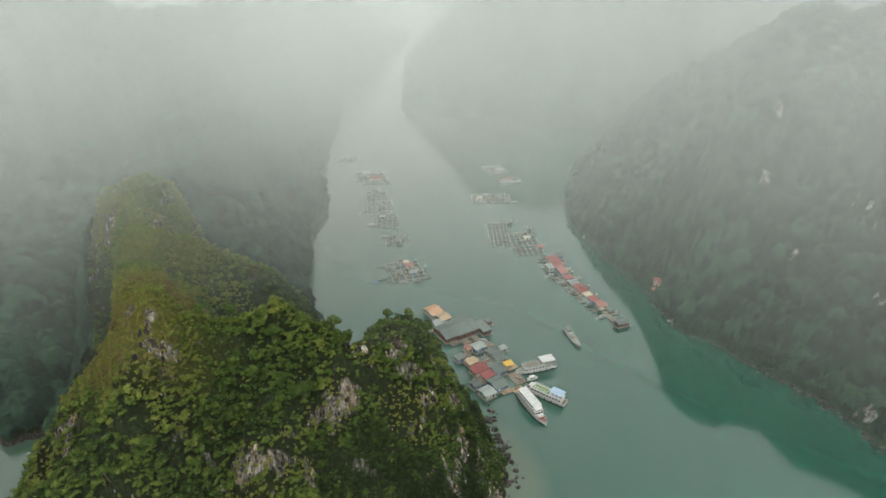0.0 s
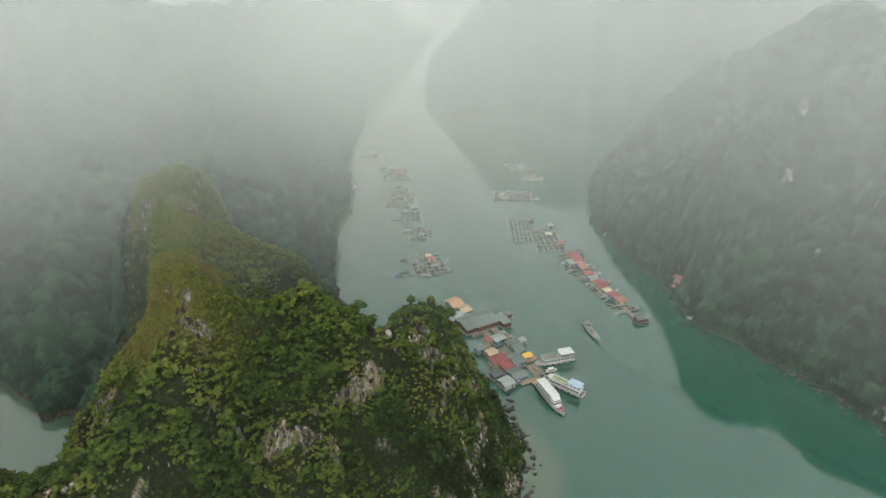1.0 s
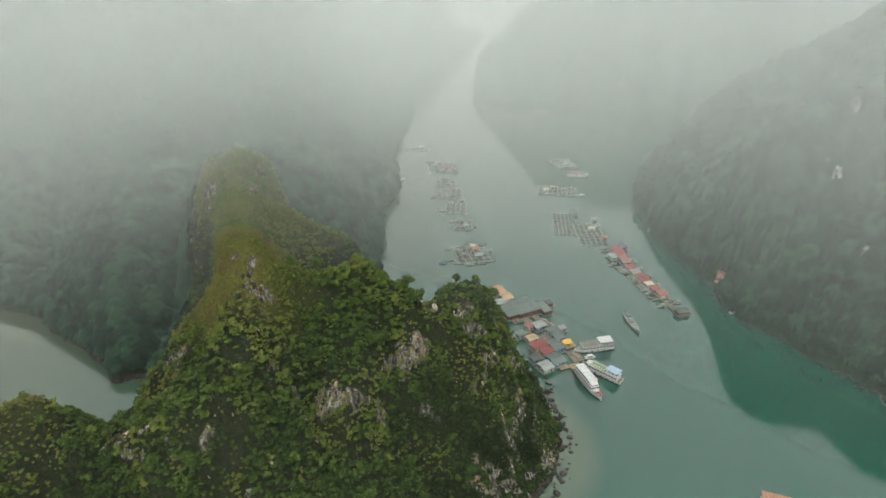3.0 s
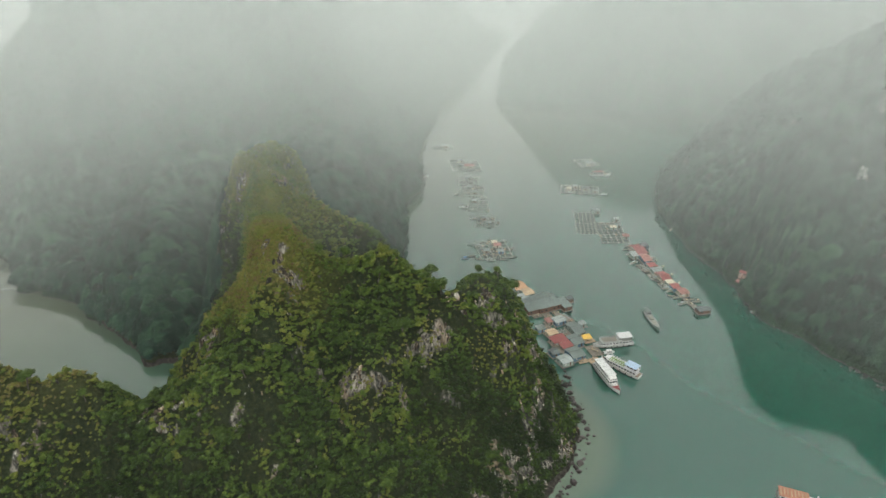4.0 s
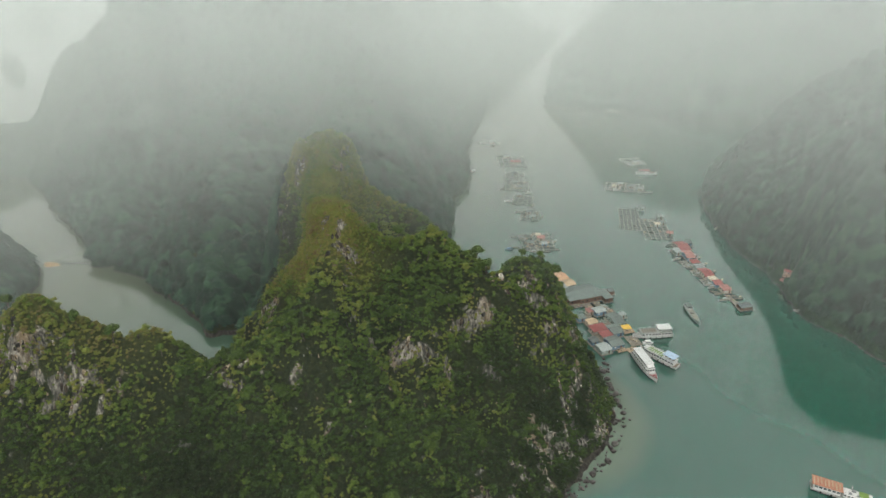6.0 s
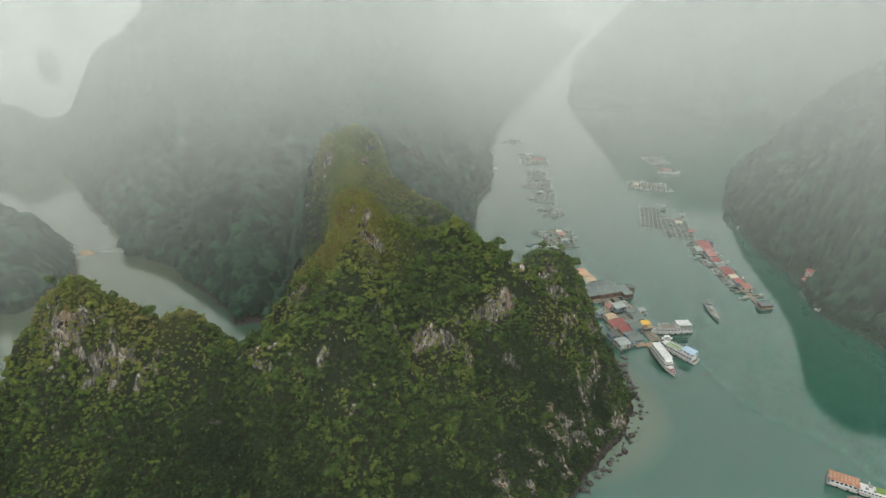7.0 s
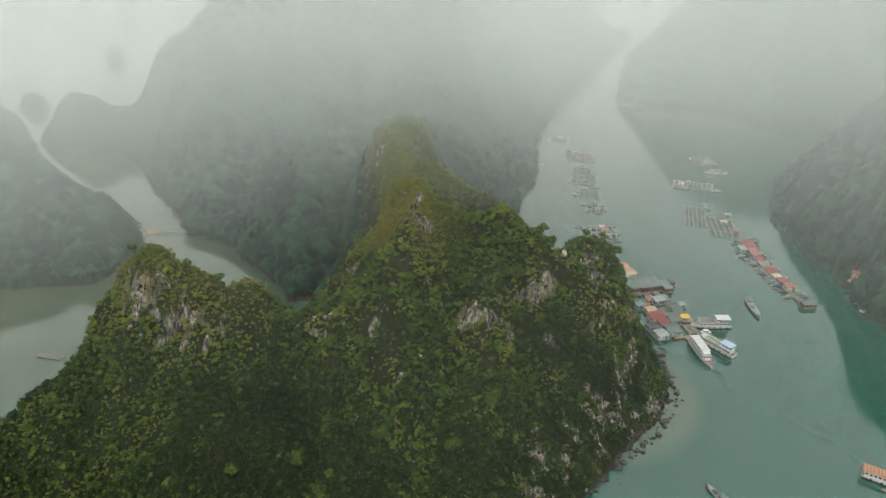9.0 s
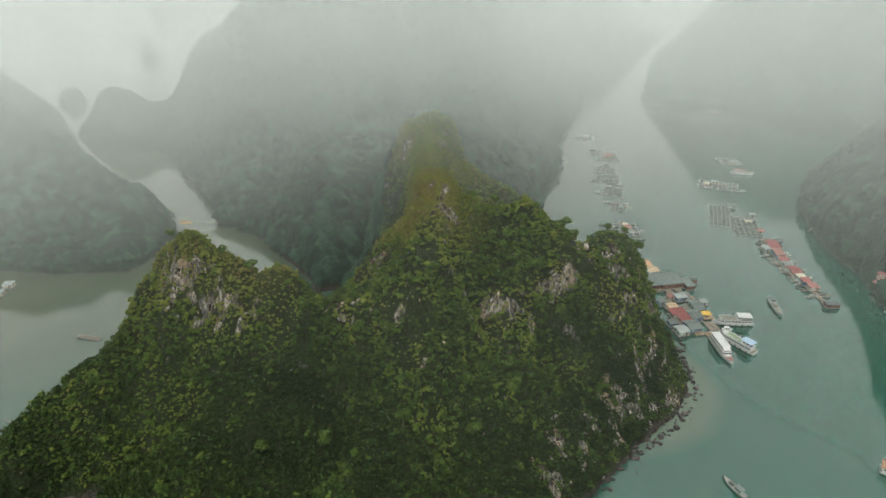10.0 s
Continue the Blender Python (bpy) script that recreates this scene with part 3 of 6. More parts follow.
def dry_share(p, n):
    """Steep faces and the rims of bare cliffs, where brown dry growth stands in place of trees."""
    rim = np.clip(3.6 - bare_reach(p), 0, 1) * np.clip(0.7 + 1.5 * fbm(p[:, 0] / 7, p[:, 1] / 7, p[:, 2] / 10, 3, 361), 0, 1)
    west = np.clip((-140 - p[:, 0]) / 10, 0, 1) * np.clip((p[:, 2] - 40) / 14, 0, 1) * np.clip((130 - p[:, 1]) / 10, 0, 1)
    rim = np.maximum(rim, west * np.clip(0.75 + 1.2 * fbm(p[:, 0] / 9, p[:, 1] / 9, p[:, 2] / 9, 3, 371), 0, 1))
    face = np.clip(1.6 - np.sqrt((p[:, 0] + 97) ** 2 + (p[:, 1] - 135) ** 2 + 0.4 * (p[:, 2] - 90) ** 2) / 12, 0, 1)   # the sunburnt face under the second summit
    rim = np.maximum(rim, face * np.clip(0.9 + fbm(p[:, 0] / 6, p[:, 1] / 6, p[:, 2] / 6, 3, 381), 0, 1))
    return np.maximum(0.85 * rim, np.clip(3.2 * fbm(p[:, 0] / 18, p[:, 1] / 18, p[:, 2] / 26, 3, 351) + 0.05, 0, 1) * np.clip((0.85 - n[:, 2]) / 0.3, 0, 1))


def crag_share(p, n):
    """Upper faces where the rock breaks through in narrow upright bands."""
    band = np.clip(3.2 * fbm(p[:, 0] / 6, p[:, 1] / 6, p[:, 2] / 17, 3, 391) - 0.35, 0, 1)
    return band * np.clip((p[:, 2] - 34 + 12 * fbm(p[:, 0] / 20, p[:, 1] / 20, 0, 2, 393)) / 12, 0, 1) * np.clip((0.86 - n[:, 2]) / 0.2, 0, 1) * (1 - 0.6 * turf_share(p))


def near_keep(p, n, r):
    bare = bare_reach(p) > 0.85
    r = np.where(crag_share(p, n) > 0.3, 2.0, r)
    grove = fbm(p[:, 0] / 20, p[:, 1] / 20, p[:, 2] / 14, 4, 301)
    want = (1 - 0.9 * dry_share(p, n)) * np.clip(1.1 + 1.3 * grove, 0.1, 1) * np.clip((n[:, 2] - 0.16) / 0.24, np.where(p[:, 0] < -104, 0.4, 0.06), 1) * (1 - 0.5 * turf_share(p))
    hidden = (n[:, 1] > 0.55) & (p[:, 1] > 120)
    bare &= ~((p[:, 0] < -178 - 0.1 * (p[:, 1] - 165)) & (p[:, 1] > 172))
    return bare & (p[:, 2] > 3.0) & (r < want * np.where(hidden, 0.4, 1))


def near_tint(p, rng, base):
    ridge = turf_share(p)
    # tint climbs with height: darker low on the slope, paler and yellower above
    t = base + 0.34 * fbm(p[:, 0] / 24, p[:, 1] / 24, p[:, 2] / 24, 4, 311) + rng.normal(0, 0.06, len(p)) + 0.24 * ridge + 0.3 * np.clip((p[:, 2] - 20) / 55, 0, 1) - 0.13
    return np.clip(t, 0.02, 0.98)


tree_p, tree_n = scatter(near_land, 0.60, wood_rng, near_keep)
size = wood_rng.uniform(0.85, 1.6, len(tree_p)) * wood_rng.choice([0.75, 1.0, 1.0, 1.45], len(tree_p)) * (1 - 0.35 * turf_share(tree_p))
tree_p = tree_p + tree_n * size[:, None] * 0.35 + np.array([0, 0, 1.0]) * size[:, None] * 0.35
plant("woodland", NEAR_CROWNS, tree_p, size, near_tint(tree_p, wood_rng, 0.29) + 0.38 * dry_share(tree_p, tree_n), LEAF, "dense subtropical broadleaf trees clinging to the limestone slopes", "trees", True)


def shrub_keep(p, n, r):
    away = bare_reach(p) > 0.9
    patch = fbm(p[:, 0] / 9, p[:, 1] / 9, p[:, 2] / 9, 3, 321)
    return (p[:, 2] > 2.5) & (r < np.clip(0.1 + 0.6 * patch + 1.2 * dry_share(p, n), 0.02, 1) * np.where(away, 1, 0.5)) & ((n[:, 1] < 0.5) | (p[:, 1] < 120))


shrub_p, shrub_n = scatter(near_land, 0.32, wood_rng, shrub_keep)
size = wood_rng.uniform(0.5, 1.2, len(shrub_p))
shrub_p = shrub_p + shrub_n * size[:, None] * 0.3
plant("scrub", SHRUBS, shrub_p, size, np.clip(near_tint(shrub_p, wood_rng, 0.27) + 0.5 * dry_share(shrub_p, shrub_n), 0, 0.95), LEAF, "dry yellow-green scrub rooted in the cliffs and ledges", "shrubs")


def slab_shape(rng):
    """An upright broken slab of limestone, about 1 wide, 1 thick and 2 high."""
    n = 6
    ang = np.arange(n) * 2 * math.pi / n + rng.uniform(-0.35, 0.35, n)
    rings = []
    for z, r in ((-1.0, 0.5), (-0.3, 0.6), (0.5, 0.56), (0.95, 0.36)):
        k = r * rng.uniform(0.75, 1.2, n)
        rings.append(np.stack([np.cos(ang) * k, np.sin(ang) * k, z + rng.uniform(-0.15, 0.15, n)], 1))
    v = np.concatenate(rings + [np.array([[rng.uniform(-0.1, 0.1), 0, 1.05]])])
    f = []
    for j in range(3):
        for i in range(n):
            a, b, c, d = j * n + i, j * n + (i + 1) % n, (j + 1) * n + (i + 1) % n, (j + 1) * n + i
            f += [(a, b, c), (a, c, d)]
    f += [(3 * n + i, 3 * n + (i + 1) % n, 4 * n) for i in range(n)]
    return v, np.array(f)


def rock_slabs():
    """Broken slabs that stand out of the bare cliffs, and small ones that show between the bushes around."""
    rng = np.random.default_rng(29)
    shapes = [slab_shape(rng) for k in range(10)]

    def want(p, n, r):
        reach = bare_reach(p)
        chance = np.where(reach < 0.8, 0.4, np.where(reach < 1.7, 0.1, 0.012 * np.clip((0.75 - n[:, 2]) / 0.3, 0, 1)))
        chance = np.where((turf_share(p) > 0.25) & (reach > 1), 0, chance)
        chance = np.maximum(chance, 0.05 * (crag_share(p, n) > 0.55))
        return (p[:, 2] > 1.5) & (r < chance) & ((n[:, 1] < 0.5) | (p[:, 1] < 120))

    p, nn = scatter(near_land, 0.75, rng, want)
    core = bare_reach(p) < 0.8
    vs, fs, count = [], [], 0
    for q, d, big in zip(p, nn, core):
        v, f = shapes[int(rng.integers(0, 10))]
        w, h = (rng.uniform(0.9, 2.2), rng.uniform(0.7, 1.7)) if big else (rng.uniform(0.4, 1.1), rng.uniform(0.4, 1.0))
        a = rng.uniform(0, 6.28)
        out = np.array([d[0], d[1], 0.25 * d[2]]) * rng.uniform(-0.6, -0.2) * w
        x, y, z = v[:, 0] * w, v[:, 1] * w * 0.8, v[:, 2] * h
        lean = -0.5 * z * max(0.0, d[2])
        vs.append(np.stack([x * math.cos(a) - y * math.sin(a) + lean * d[0], x * math.sin(a) + y * math.cos(a) + lean * d[1], z], 1) + q + out)
        fs.append(f + count)
        count += len(v)
    ob = mesh_object("cliff_slabs", np.concatenate(vs), np.concatenate(fs), SLAB)
    return tagged(ob, "broken pale grey and tan limestone slabs on the cliffs", "rock", kind="stuff")


rock_slabs()


def turf_keep(p, n, r):
    return (r < turf_share(p) * 0.9) & (bare_reach(p) > 0.8) & ((n[:, 1] < 0.6) | (p[:, 1] < 120))


low_p, low_n = scatter(near_land, 0.6, wood_rng, turf_keep)
size = wood_rng.uniform(0.45, 1.15, len(low_p))
low_p = low_p + low_n * size[:, None] * 0.25
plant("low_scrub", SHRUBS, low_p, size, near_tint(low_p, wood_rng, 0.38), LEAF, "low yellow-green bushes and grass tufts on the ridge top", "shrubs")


def domes(x, y, z, cell, seed):
    """Rounded crowns of uneven size, one to a cell: how far each point lies out from the slope, and each crown's own tint."""
    ix, iy, iz = (np.floor(a / cell).astype(np.int64) for a in (x, y, z))
    best, tint = np.zeros(x.shape), np.zeros(x.shape)
    for dx in (-1, 0, 1):
        for dy in (-1, 0, 1):
            for dz in (-1, 0, 1):
                jx, jy, jz = ix + dx, iy + dy, iz + dz
                px = (jx + 0.1 + 0.8 * lattice(jx, jy, jz, seed)) * cell
                py = (jy + 0.1 + 0.8 * lattice(jx, jy, jz, seed + 1)) * cell
                pz = (jz + 0.1 + 0.8 * lattice(jx, jy, jz, seed + 2)) * cell
                r = cell * (0.5 + 0.35 * lattice(jx, jy, jz, seed + 3))
                h = np.sqrt(np.maximum(0, r * r - (x - px) ** 2 - (y - py) ** 2 - (z - pz) ** 2))
                up = h > best
                best = np.where(up, h, best)
                tint = np.where(up, lattice(jx, jy, jz, seed + 4), tint)
    return best, tint


def canopy(height, x0, x1, y0, y1, step, keep, seed):
    """Closed forest canopy over a stretch of hillside, seen from afar."""
    xs, ys = np.arange(x0, x1, step), np.arange(y0, y1, step)
    nx, ny = len(xs), len(ys)
    gx, gy = (g.ravel() for g in np.meshgrid(xs, ys))
    base = height(gx, gy)
    sy, sx = np.gradient(base.reshape(ny, nx), step)
    sx, sy = np.clip(sx.ravel(), -2, 2), np.clip(sy.ravel(), -2, 2)
    k = 1 / np.sqrt(1 + sx * sx + sy * sy)
    big, t1 = domes(gx, gy, base, 6.5, seed)
    small, t2 = domes(gx, gy, base, 4.0, seed + 20)
    crown = np.maximum(big * 1.25, small * 1.3)
    pick = np.where(big * 1.25 > small * 1.3, t1, t2)
    out = crown + 0.9 * fbm(gx / 2.0, gy / 2.0, base / 2.0, 2, seed + 30)
    stand = fbm(gx / 55, gy / 55, base / 40, 3, seed + 40)
    tint = np.clip(0.4 + 0.3 * stand + 0.55 * (pick - 0.5), 0.02, 0.98)
    i = (np.arange(ny - 1)[:, None] * nx + np.arange(nx - 1)[None, :]).ravel()
    quads = np.stack([i, i + 1, i + nx + 1, i + nx], 1)
    v = np.stack([gx - out * 0.6 * sx * k, gy - out * 0.6 * sy * k, base + out * (0.4 + 0.6 * k)], 1)
    ok = (base > 1.6) & keep(gx, gy, base) & (bare_reach(np.stack([gx, gy, base], 1), FAR_BARE) > 0.9)
    quads = quads[ok[quads].all(1)]
    used, inverse = np.unique(quads, return_inverse=True)
    ob = mesh_object("forest", v[used], inverse.reshape(quads.shape), FAR_LEAF, [("tint", tint[used])])
    ob.data.polygons.foreach_set("use_smooth", np.ones(len(quads), bool))
    return tagged(ob, "dense dark green forest covering the misty slopes", "forest", kind="stuff")


canopy(main_far, -480, -85, 185, 640, 1.4, lambda x, y, z: ~((x > -250) & (y < 260)), 900)
canopy(near_height, -272, -168, 165, 284, 1.3, lambda x, y, z: (x < -176 - 0.1 * (y - 165)) & (y > 172), 900)
canopy(right_h, 50, 340, 130, 620, 1.35, lambda x, y, z: np.hypot(x - 97.5, y - 342.5) > 8, 940)
canopy(west_h, -560, -330, 30, 265, 2.1, lambda x, y, z: x < 0, 980)
canopy(centre_h, -200, 330, 740, 1000, 4.0, lambda x, y, z: x > -500, 990)


def tree_template(k, height):
    """A tree that stands clear of the canopy: tapered trunk, limbs and a leafy crown."""
    tree = thing_root("tree")
    rng = np.random.default_rng(600 + k)
    bm = bmesh.new()
    lean = Vector((rng.uniform(-0.25, 0.25), rng.uniform(-0.25, 0.25), 1)) * height * 0.62
    limbs = [(Vector((0, 0, -1.0)), lean, 0.24, 0.12)]
    for j in range(4):
        a = rng.uniform(0, 6.28)
        start = lean * rng.uniform(0.55, 0.85)
        limbs.append((start, start + Vector((math.cos(a) * height * 0.28, math.sin(a) * height * 0.28, height * 0.22)), 0.1, 0.04))
    for i, (a, b, r0, r1) in enumerate(limbs):
        made = bmesh.ops.create_cone(bm, cap_ends=True, segments=7, radius1=r0, radius2=r1, depth=(b - a).length)["verts"]
        bmesh.ops.transform(bm, matrix=Matrix.Translation((a + b) / 2) @ (b - a).to_track_quat("Z", "Y").to_matrix().to_4x4(), verts=made)
    me = bpy.data.meshes.new("trunk")
    bm.to_mesh(me)
    bm.free()
    me.materials.append(BARK)
    trunk = new("trunk", me)
    trunk.parent = tree
    v, f = crown_shape(rng, 7, 60, 0.12)
    crown = mesh_object("crown", v * height * 0.42 + np.array([lean.x, lean.y, height * 0.72]), f, LEAF, [("tint", np.full(len(v), rng.uniform(0.3, 0.62)))])
    crown.parent = tree
    return tagged(tree, "tall broadleaf tree standing clear of the ridge canopy", "tree", "single trees on the ridge")


def thing_root(name):
    ob = new(name)
    ob.empty_display_size = 0.5
    return ob


BARK = mat("bark", 0.9)[0]
BARK.node_tree.nodes["Principled BSDF"].inputs["Base Color"].default_value = (0.09, 0.075, 0.06, 1)
TREES = [tree_template(k, h) for k, h in enumerate((5.2, 6.0, 6.8, 5.6))]
spots = [(-62, 166), (-54, 169), (-48, 166), (-38, 184), (-30, 189), (-25, 194), (-82, 160), (-75, 162), (-92, 156), (-20, 199), (-120, 101), (-128, 99), (-145, 93), (-160, 88), (-172, 86), (-196, 82), (-40, 178), (-70, 158),
         (-58, 150), (-80, 140), (-66, 128), (-90, 118), (-100, 96), (-120, 84), (-140, 70), (-110, 66), (-84, 78), (-160, 58), (-180, 52), (-60, 90), (-70, 104), (-46, 128), (-98, 110), (-130, 50), (-176, 30), (-202, 40), (-150, 20), (-52, 110), (-36, 120), (-24, 140)]
for k, (x, y) in enumerate(spots):
    z = float(near_height(np.array([float(x)]), np.array([float(y)]))[0]) - 0.3
    m = pose(x, y, z, 0, 0, k * 67 % 360) @ Matrix.Scale(0.8 + 0.07 * (k * 5 % 7), 4)
    if k < len(TREES):
        TREES[k].matrix_basis = m
    else:
        copy_thing(TREES[k % len(TREES)], m)

# ---- kit for made things ----
ROOF_GREY = plain("grey_green_roof", (0.155, 0.19, 0.175), 0.55, 0.15, 0.3, 0.5)
ROOF_LIGHT = plain("pale_roof", (0.29, 0.33, 0.31), 0.5, 0.1, 0.2, 0.5)
ROOF_DARK = plain("dark_grey_roof", (0.13, 0.155, 0.15), 0.6, 0.1, 0.3, 0.5)
ROOF_RED = plain("red_roof", (0.28, 0.088, 0.08), 0.6, 0.0, 0.35, 0.4)
ROOF_FADED = plain("faded_red_roof", (0.34, 0.165, 0.14), 0.7, 0.0, 0.35, 0.4)
ROOF_TAN = plain("tan_roof", (0.42, 0.32, 0.21), 0.7, 0.0, 0.25, 0.4)
ROOF_ORANGE = plain("orange_roof", (0.48, 0.30, 0.18), 0.7, 0.0, 0.25, 0.4)
ROOF_CREAM = plain("cream_roof", (0.52, 0.48, 0.36), 0.7, 0.0, 0.25, 0.4)
TARP = plain("yellow_tarp", (0.62, 0.40, 0.07), 0.6, 0.0, 0.2, 0.6)
TARP_BLUE = plain("blue_tarp", (0.10, 0.25, 0.50), 0.6, 0.0, 0.2, 0.6)
BOARDS = plain("weathered_boards", (0.205, 0.185, 0.15), 0.85, 0.0, 0.4, 1.2)
PALE_BOARDS = plain("pale_boards", (0.38, 0.29, 0.19), 0.8, 0.0, 0.3, 1.2)
BROWN_WALL = plain("brown_plank_wall", (0.14, 0.075, 0.05), 0.8, 0.0, 0.35, 1.0)
WALL_GREEN = plain("pale_green_wall", (0.34, 0.42, 0.37), 0.7, 0.0, 0.25, 0.8)
WALL_BLUE = plain("blue_wall", (0.16, 0.27, 0.36), 0.7, 0.0, 0.25, 0.8)
WALL_CREAM = plain("cream_wall", (0.52, 0.47, 0.38), 0.75, 0.0, 0.3, 0.8)
BEAM = plain("grey_raft_timber", (0.30, 0.31, 0.275), 0.85, 0.0, 0.35, 1.4)
DRUM = plain("blue_plastic_drum", (0.06, 0.14, 0.24), 0.45, 0.0, 0.3, 1.0)
FOAM = plain("foam_float", (0.42, 0.42, 0.38), 0.8, 0.0, 0.4, 1.0)
NET = plain("wet_net", (0.05, 0.085, 0.066), 0.3, 0.0, 0.3, 2.0)
WHITE = plain("white_boat_paint", (0.66, 0.665, 0.64), 0.4, 0.0, 0.15, 0.5, 0.05)
OFFWHITE = plain("grey_white_canopy", (0.60, 0.62, 0.60), 0.55, 0.0, 0.18, 0.5, 0.05)
CANOPY_BLUE = plain("pale_blue_canopy", (0.40, 0.53, 0.66), 0.55, 0.0, 0.2, 0.5, 0.05)
HULL_DARK = plain("dark_hull_paint", (0.05, 0.055, 0.06), 0.5, 0.0, 0.3, 0.8)
HULL_GREY = plain("grey_hull_paint", (0.22, 0.24, 0.235), 0.6, 0.0, 0.3, 0.8)
DECK_GREY = plain("grey_deck", (0.30, 0.32, 0.29), 0.7, 0.0, 0.3, 0.8)
DECK_GREEN = plain("green_turf_deck", (0.16, 0.26, 0.06), 0.9, 0.0, 0.3, 1.0)
DECK_RED = plain("red_bow_deck", (0.30, 0.055, 0.05), 0.6, 0.0, 0.25, 1.0)
DECK_WOOD = plain("brown_deck", (0.20, 0.16, 0.12), 0.75, 0.0, 0.3, 1.0)
ROOF_TILE = plain("terracotta_canopy", (0.40, 0.19, 0.12), 0.65, 0.0, 0.25, 0.8)
METAL = plain("steel_rail", (0.55, 0.56, 0.55), 0.35, 0.7, 0.15, 2.0)
RUBBER = plain("black_rubber", (0.02, 0.02, 0.02), 0.8, 0.0, 0.2, 2.0)
CARGO = plain("sacks_and_crates", (0.27, 0.27, 0.23), 0.85, 0.0, 0.4, 1.0, 0.4)
GREY_ROCK = plain("shore_rock", (0.055, 0.052, 0.046), 0.9, 0.0, 0.6, 0.6, 0.35)
SAND = plain("ochre_sand", (0.40, 0.28, 0.15), 0.95, 0.0, 0.2, 0.3)
PLASTER = plain("salmon_plaster", (0.60, 0.40, 0.31), 0.8, 0.0, 0.25, 0.8)


def glass_material():
    m, n, l, b = mat("dark_window_glass", 0.08)
    b.inputs["Base Color"].default_value = (0.02, 0.03, 0.035, 1)
    b.inputs["Specular IOR Level"].default_value = 0.5
    return m


GLASS = glass_material()


def thing(name, m, label, category, group=""):
    ob = new(name)
    ob.empty_display_size = 0.5
    ob.matrix_world = m
    return tagged(ob, label, category, group)


def part(name, bm, material, parent, label="", at=None):
    """Links a bmesh (or a mesh that other parts share) as one mesh object under a thing or a part."""
    if isinstance(bm, bpy.types.Mesh):
        me = bm
    else:
        me = bpy.data.meshes.new(name)
        bm.normal_update()
        bm.to_mesh(me)
        bm.free()
        me.materials.append(material)
    ob = new(name, me)
    ob.parent = parent
    if at is not None:
        ob.matrix_basis = at
    return tagged(ob, label)


def box(x, y, z, sx, sy, sz, bm=None, turn=0.0, bevel=0.0, taper=1.0):
    """A box centred at x, y with its foot at z; taper narrows its top."""
    own = bm is None
    bm = bm or bmesh.new()
    made = bmesh.ops.create_cube(bm, size=1)["verts"]
    for v in made:
        k = taper if v.co.z > 0 else 1.0
        v.co = Vector((v.co.x * sx * k, v.co.y * sy * k, (v.co.z + 0.5) * sz))
    bmesh.ops.rotate(bm, verts=made, cent=(0, 0, 0), matrix=Matrix.Rotation(turn, 3, "Z"))
    bmesh.ops.translate(bm, verts=made, vec=(x, y, z))
    if bevel and own:
        bmesh.ops.bevel(bm, geom=bm.edges[:], offset=bevel, segments=1, affect="EDGES")
    return bm


def bar(a, b, r, bm=None, sides=6):
    """A round bar from a to b."""
    bm = bm or bmesh.new()
    a, b = Vector(a), Vector(b)
    made = bmesh.ops.create_cone(bm, cap_ends=True, segments=sides, radius1=r, radius2=r, depth=(b - a).length)["verts"]
    bmesh.ops.transform(bm, matrix=Matrix.Translation((a + b) / 2) @ (b - a).to_track_quat("Z", "Y").to_matrix().to_4x4(), verts=made)
    return bm


def slab(corners, thick, bm=None):
    """A slab under a face given by its corners, in order; its top follows them."""
    bm = bm or bmesh.new()
    top = [bm.verts.new(c) for c in corners]
    low = [bm.verts.new((c[0], c[1], c[2] - thick)) for c in corners]
    bm.faces.new(top)
    bm.faces.new(low[::-1])
    k = len(corners)
    for i in range(k):
        bm.faces.new((top[i], low[i], low[(i + 1) % k], top[(i + 1) % k]))
    return bm


def ribbed(corners, thick, ribs):
    """A corrugated sheet on four corners, ribs running from the first edge to the third."""
    bm = bmesh.new()
    a, b, c, d = (Vector(p) for p in corners)
    n = ribs * 2
    tops, lows = [], []
    for i in range(n + 1):
        t = i / n
        up = Vector((0, 0, thick * (0.9 if i % 2 else 0.0)))
        p, q = a.lerp(b, t) + up, d.lerp(c, t) + up
        tops.append((bm.verts.new(p), bm.verts.new(q)))
        lows.append((bm.verts.new(p - Vector((0, 0, thick))), bm.verts.new(q - Vector((0, 0, thick)))))
    for i in range(n):
        bm.faces.new((tops[i][0], tops[i + 1][0], tops[i + 1][1], tops[i][1]))
        bm.faces.new((lows[i][1], lows[i + 1][1], lows[i + 1][0], lows[i][0]))
        bm.faces.new((tops[i][0], lows[i][0], lows[i + 1][0], tops[i + 1][0]))
        bm.faces.new((tops[i][1], tops[i + 1][1], lows[i + 1][1], lows[i][1]))
    bm.faces.new((tops[0][0], tops[0][1], lows[0][1], lows[0][0]))
    bm.faces.new((tops[-1][1], tops[-1][0], lows[-1][0], lows[-1][1]))
    return bm


def drum_mesh():
    me = bpy.data.meshes.new("float")
    bm = bar((-0.45, 0, 0), (0.45, 0, 0), 0.29, sides=8)
    bm.to_mesh(me)
    bm.free()
    me.materials.append(DRUM)
    return me


DRUM_MESH = drum_mesh()


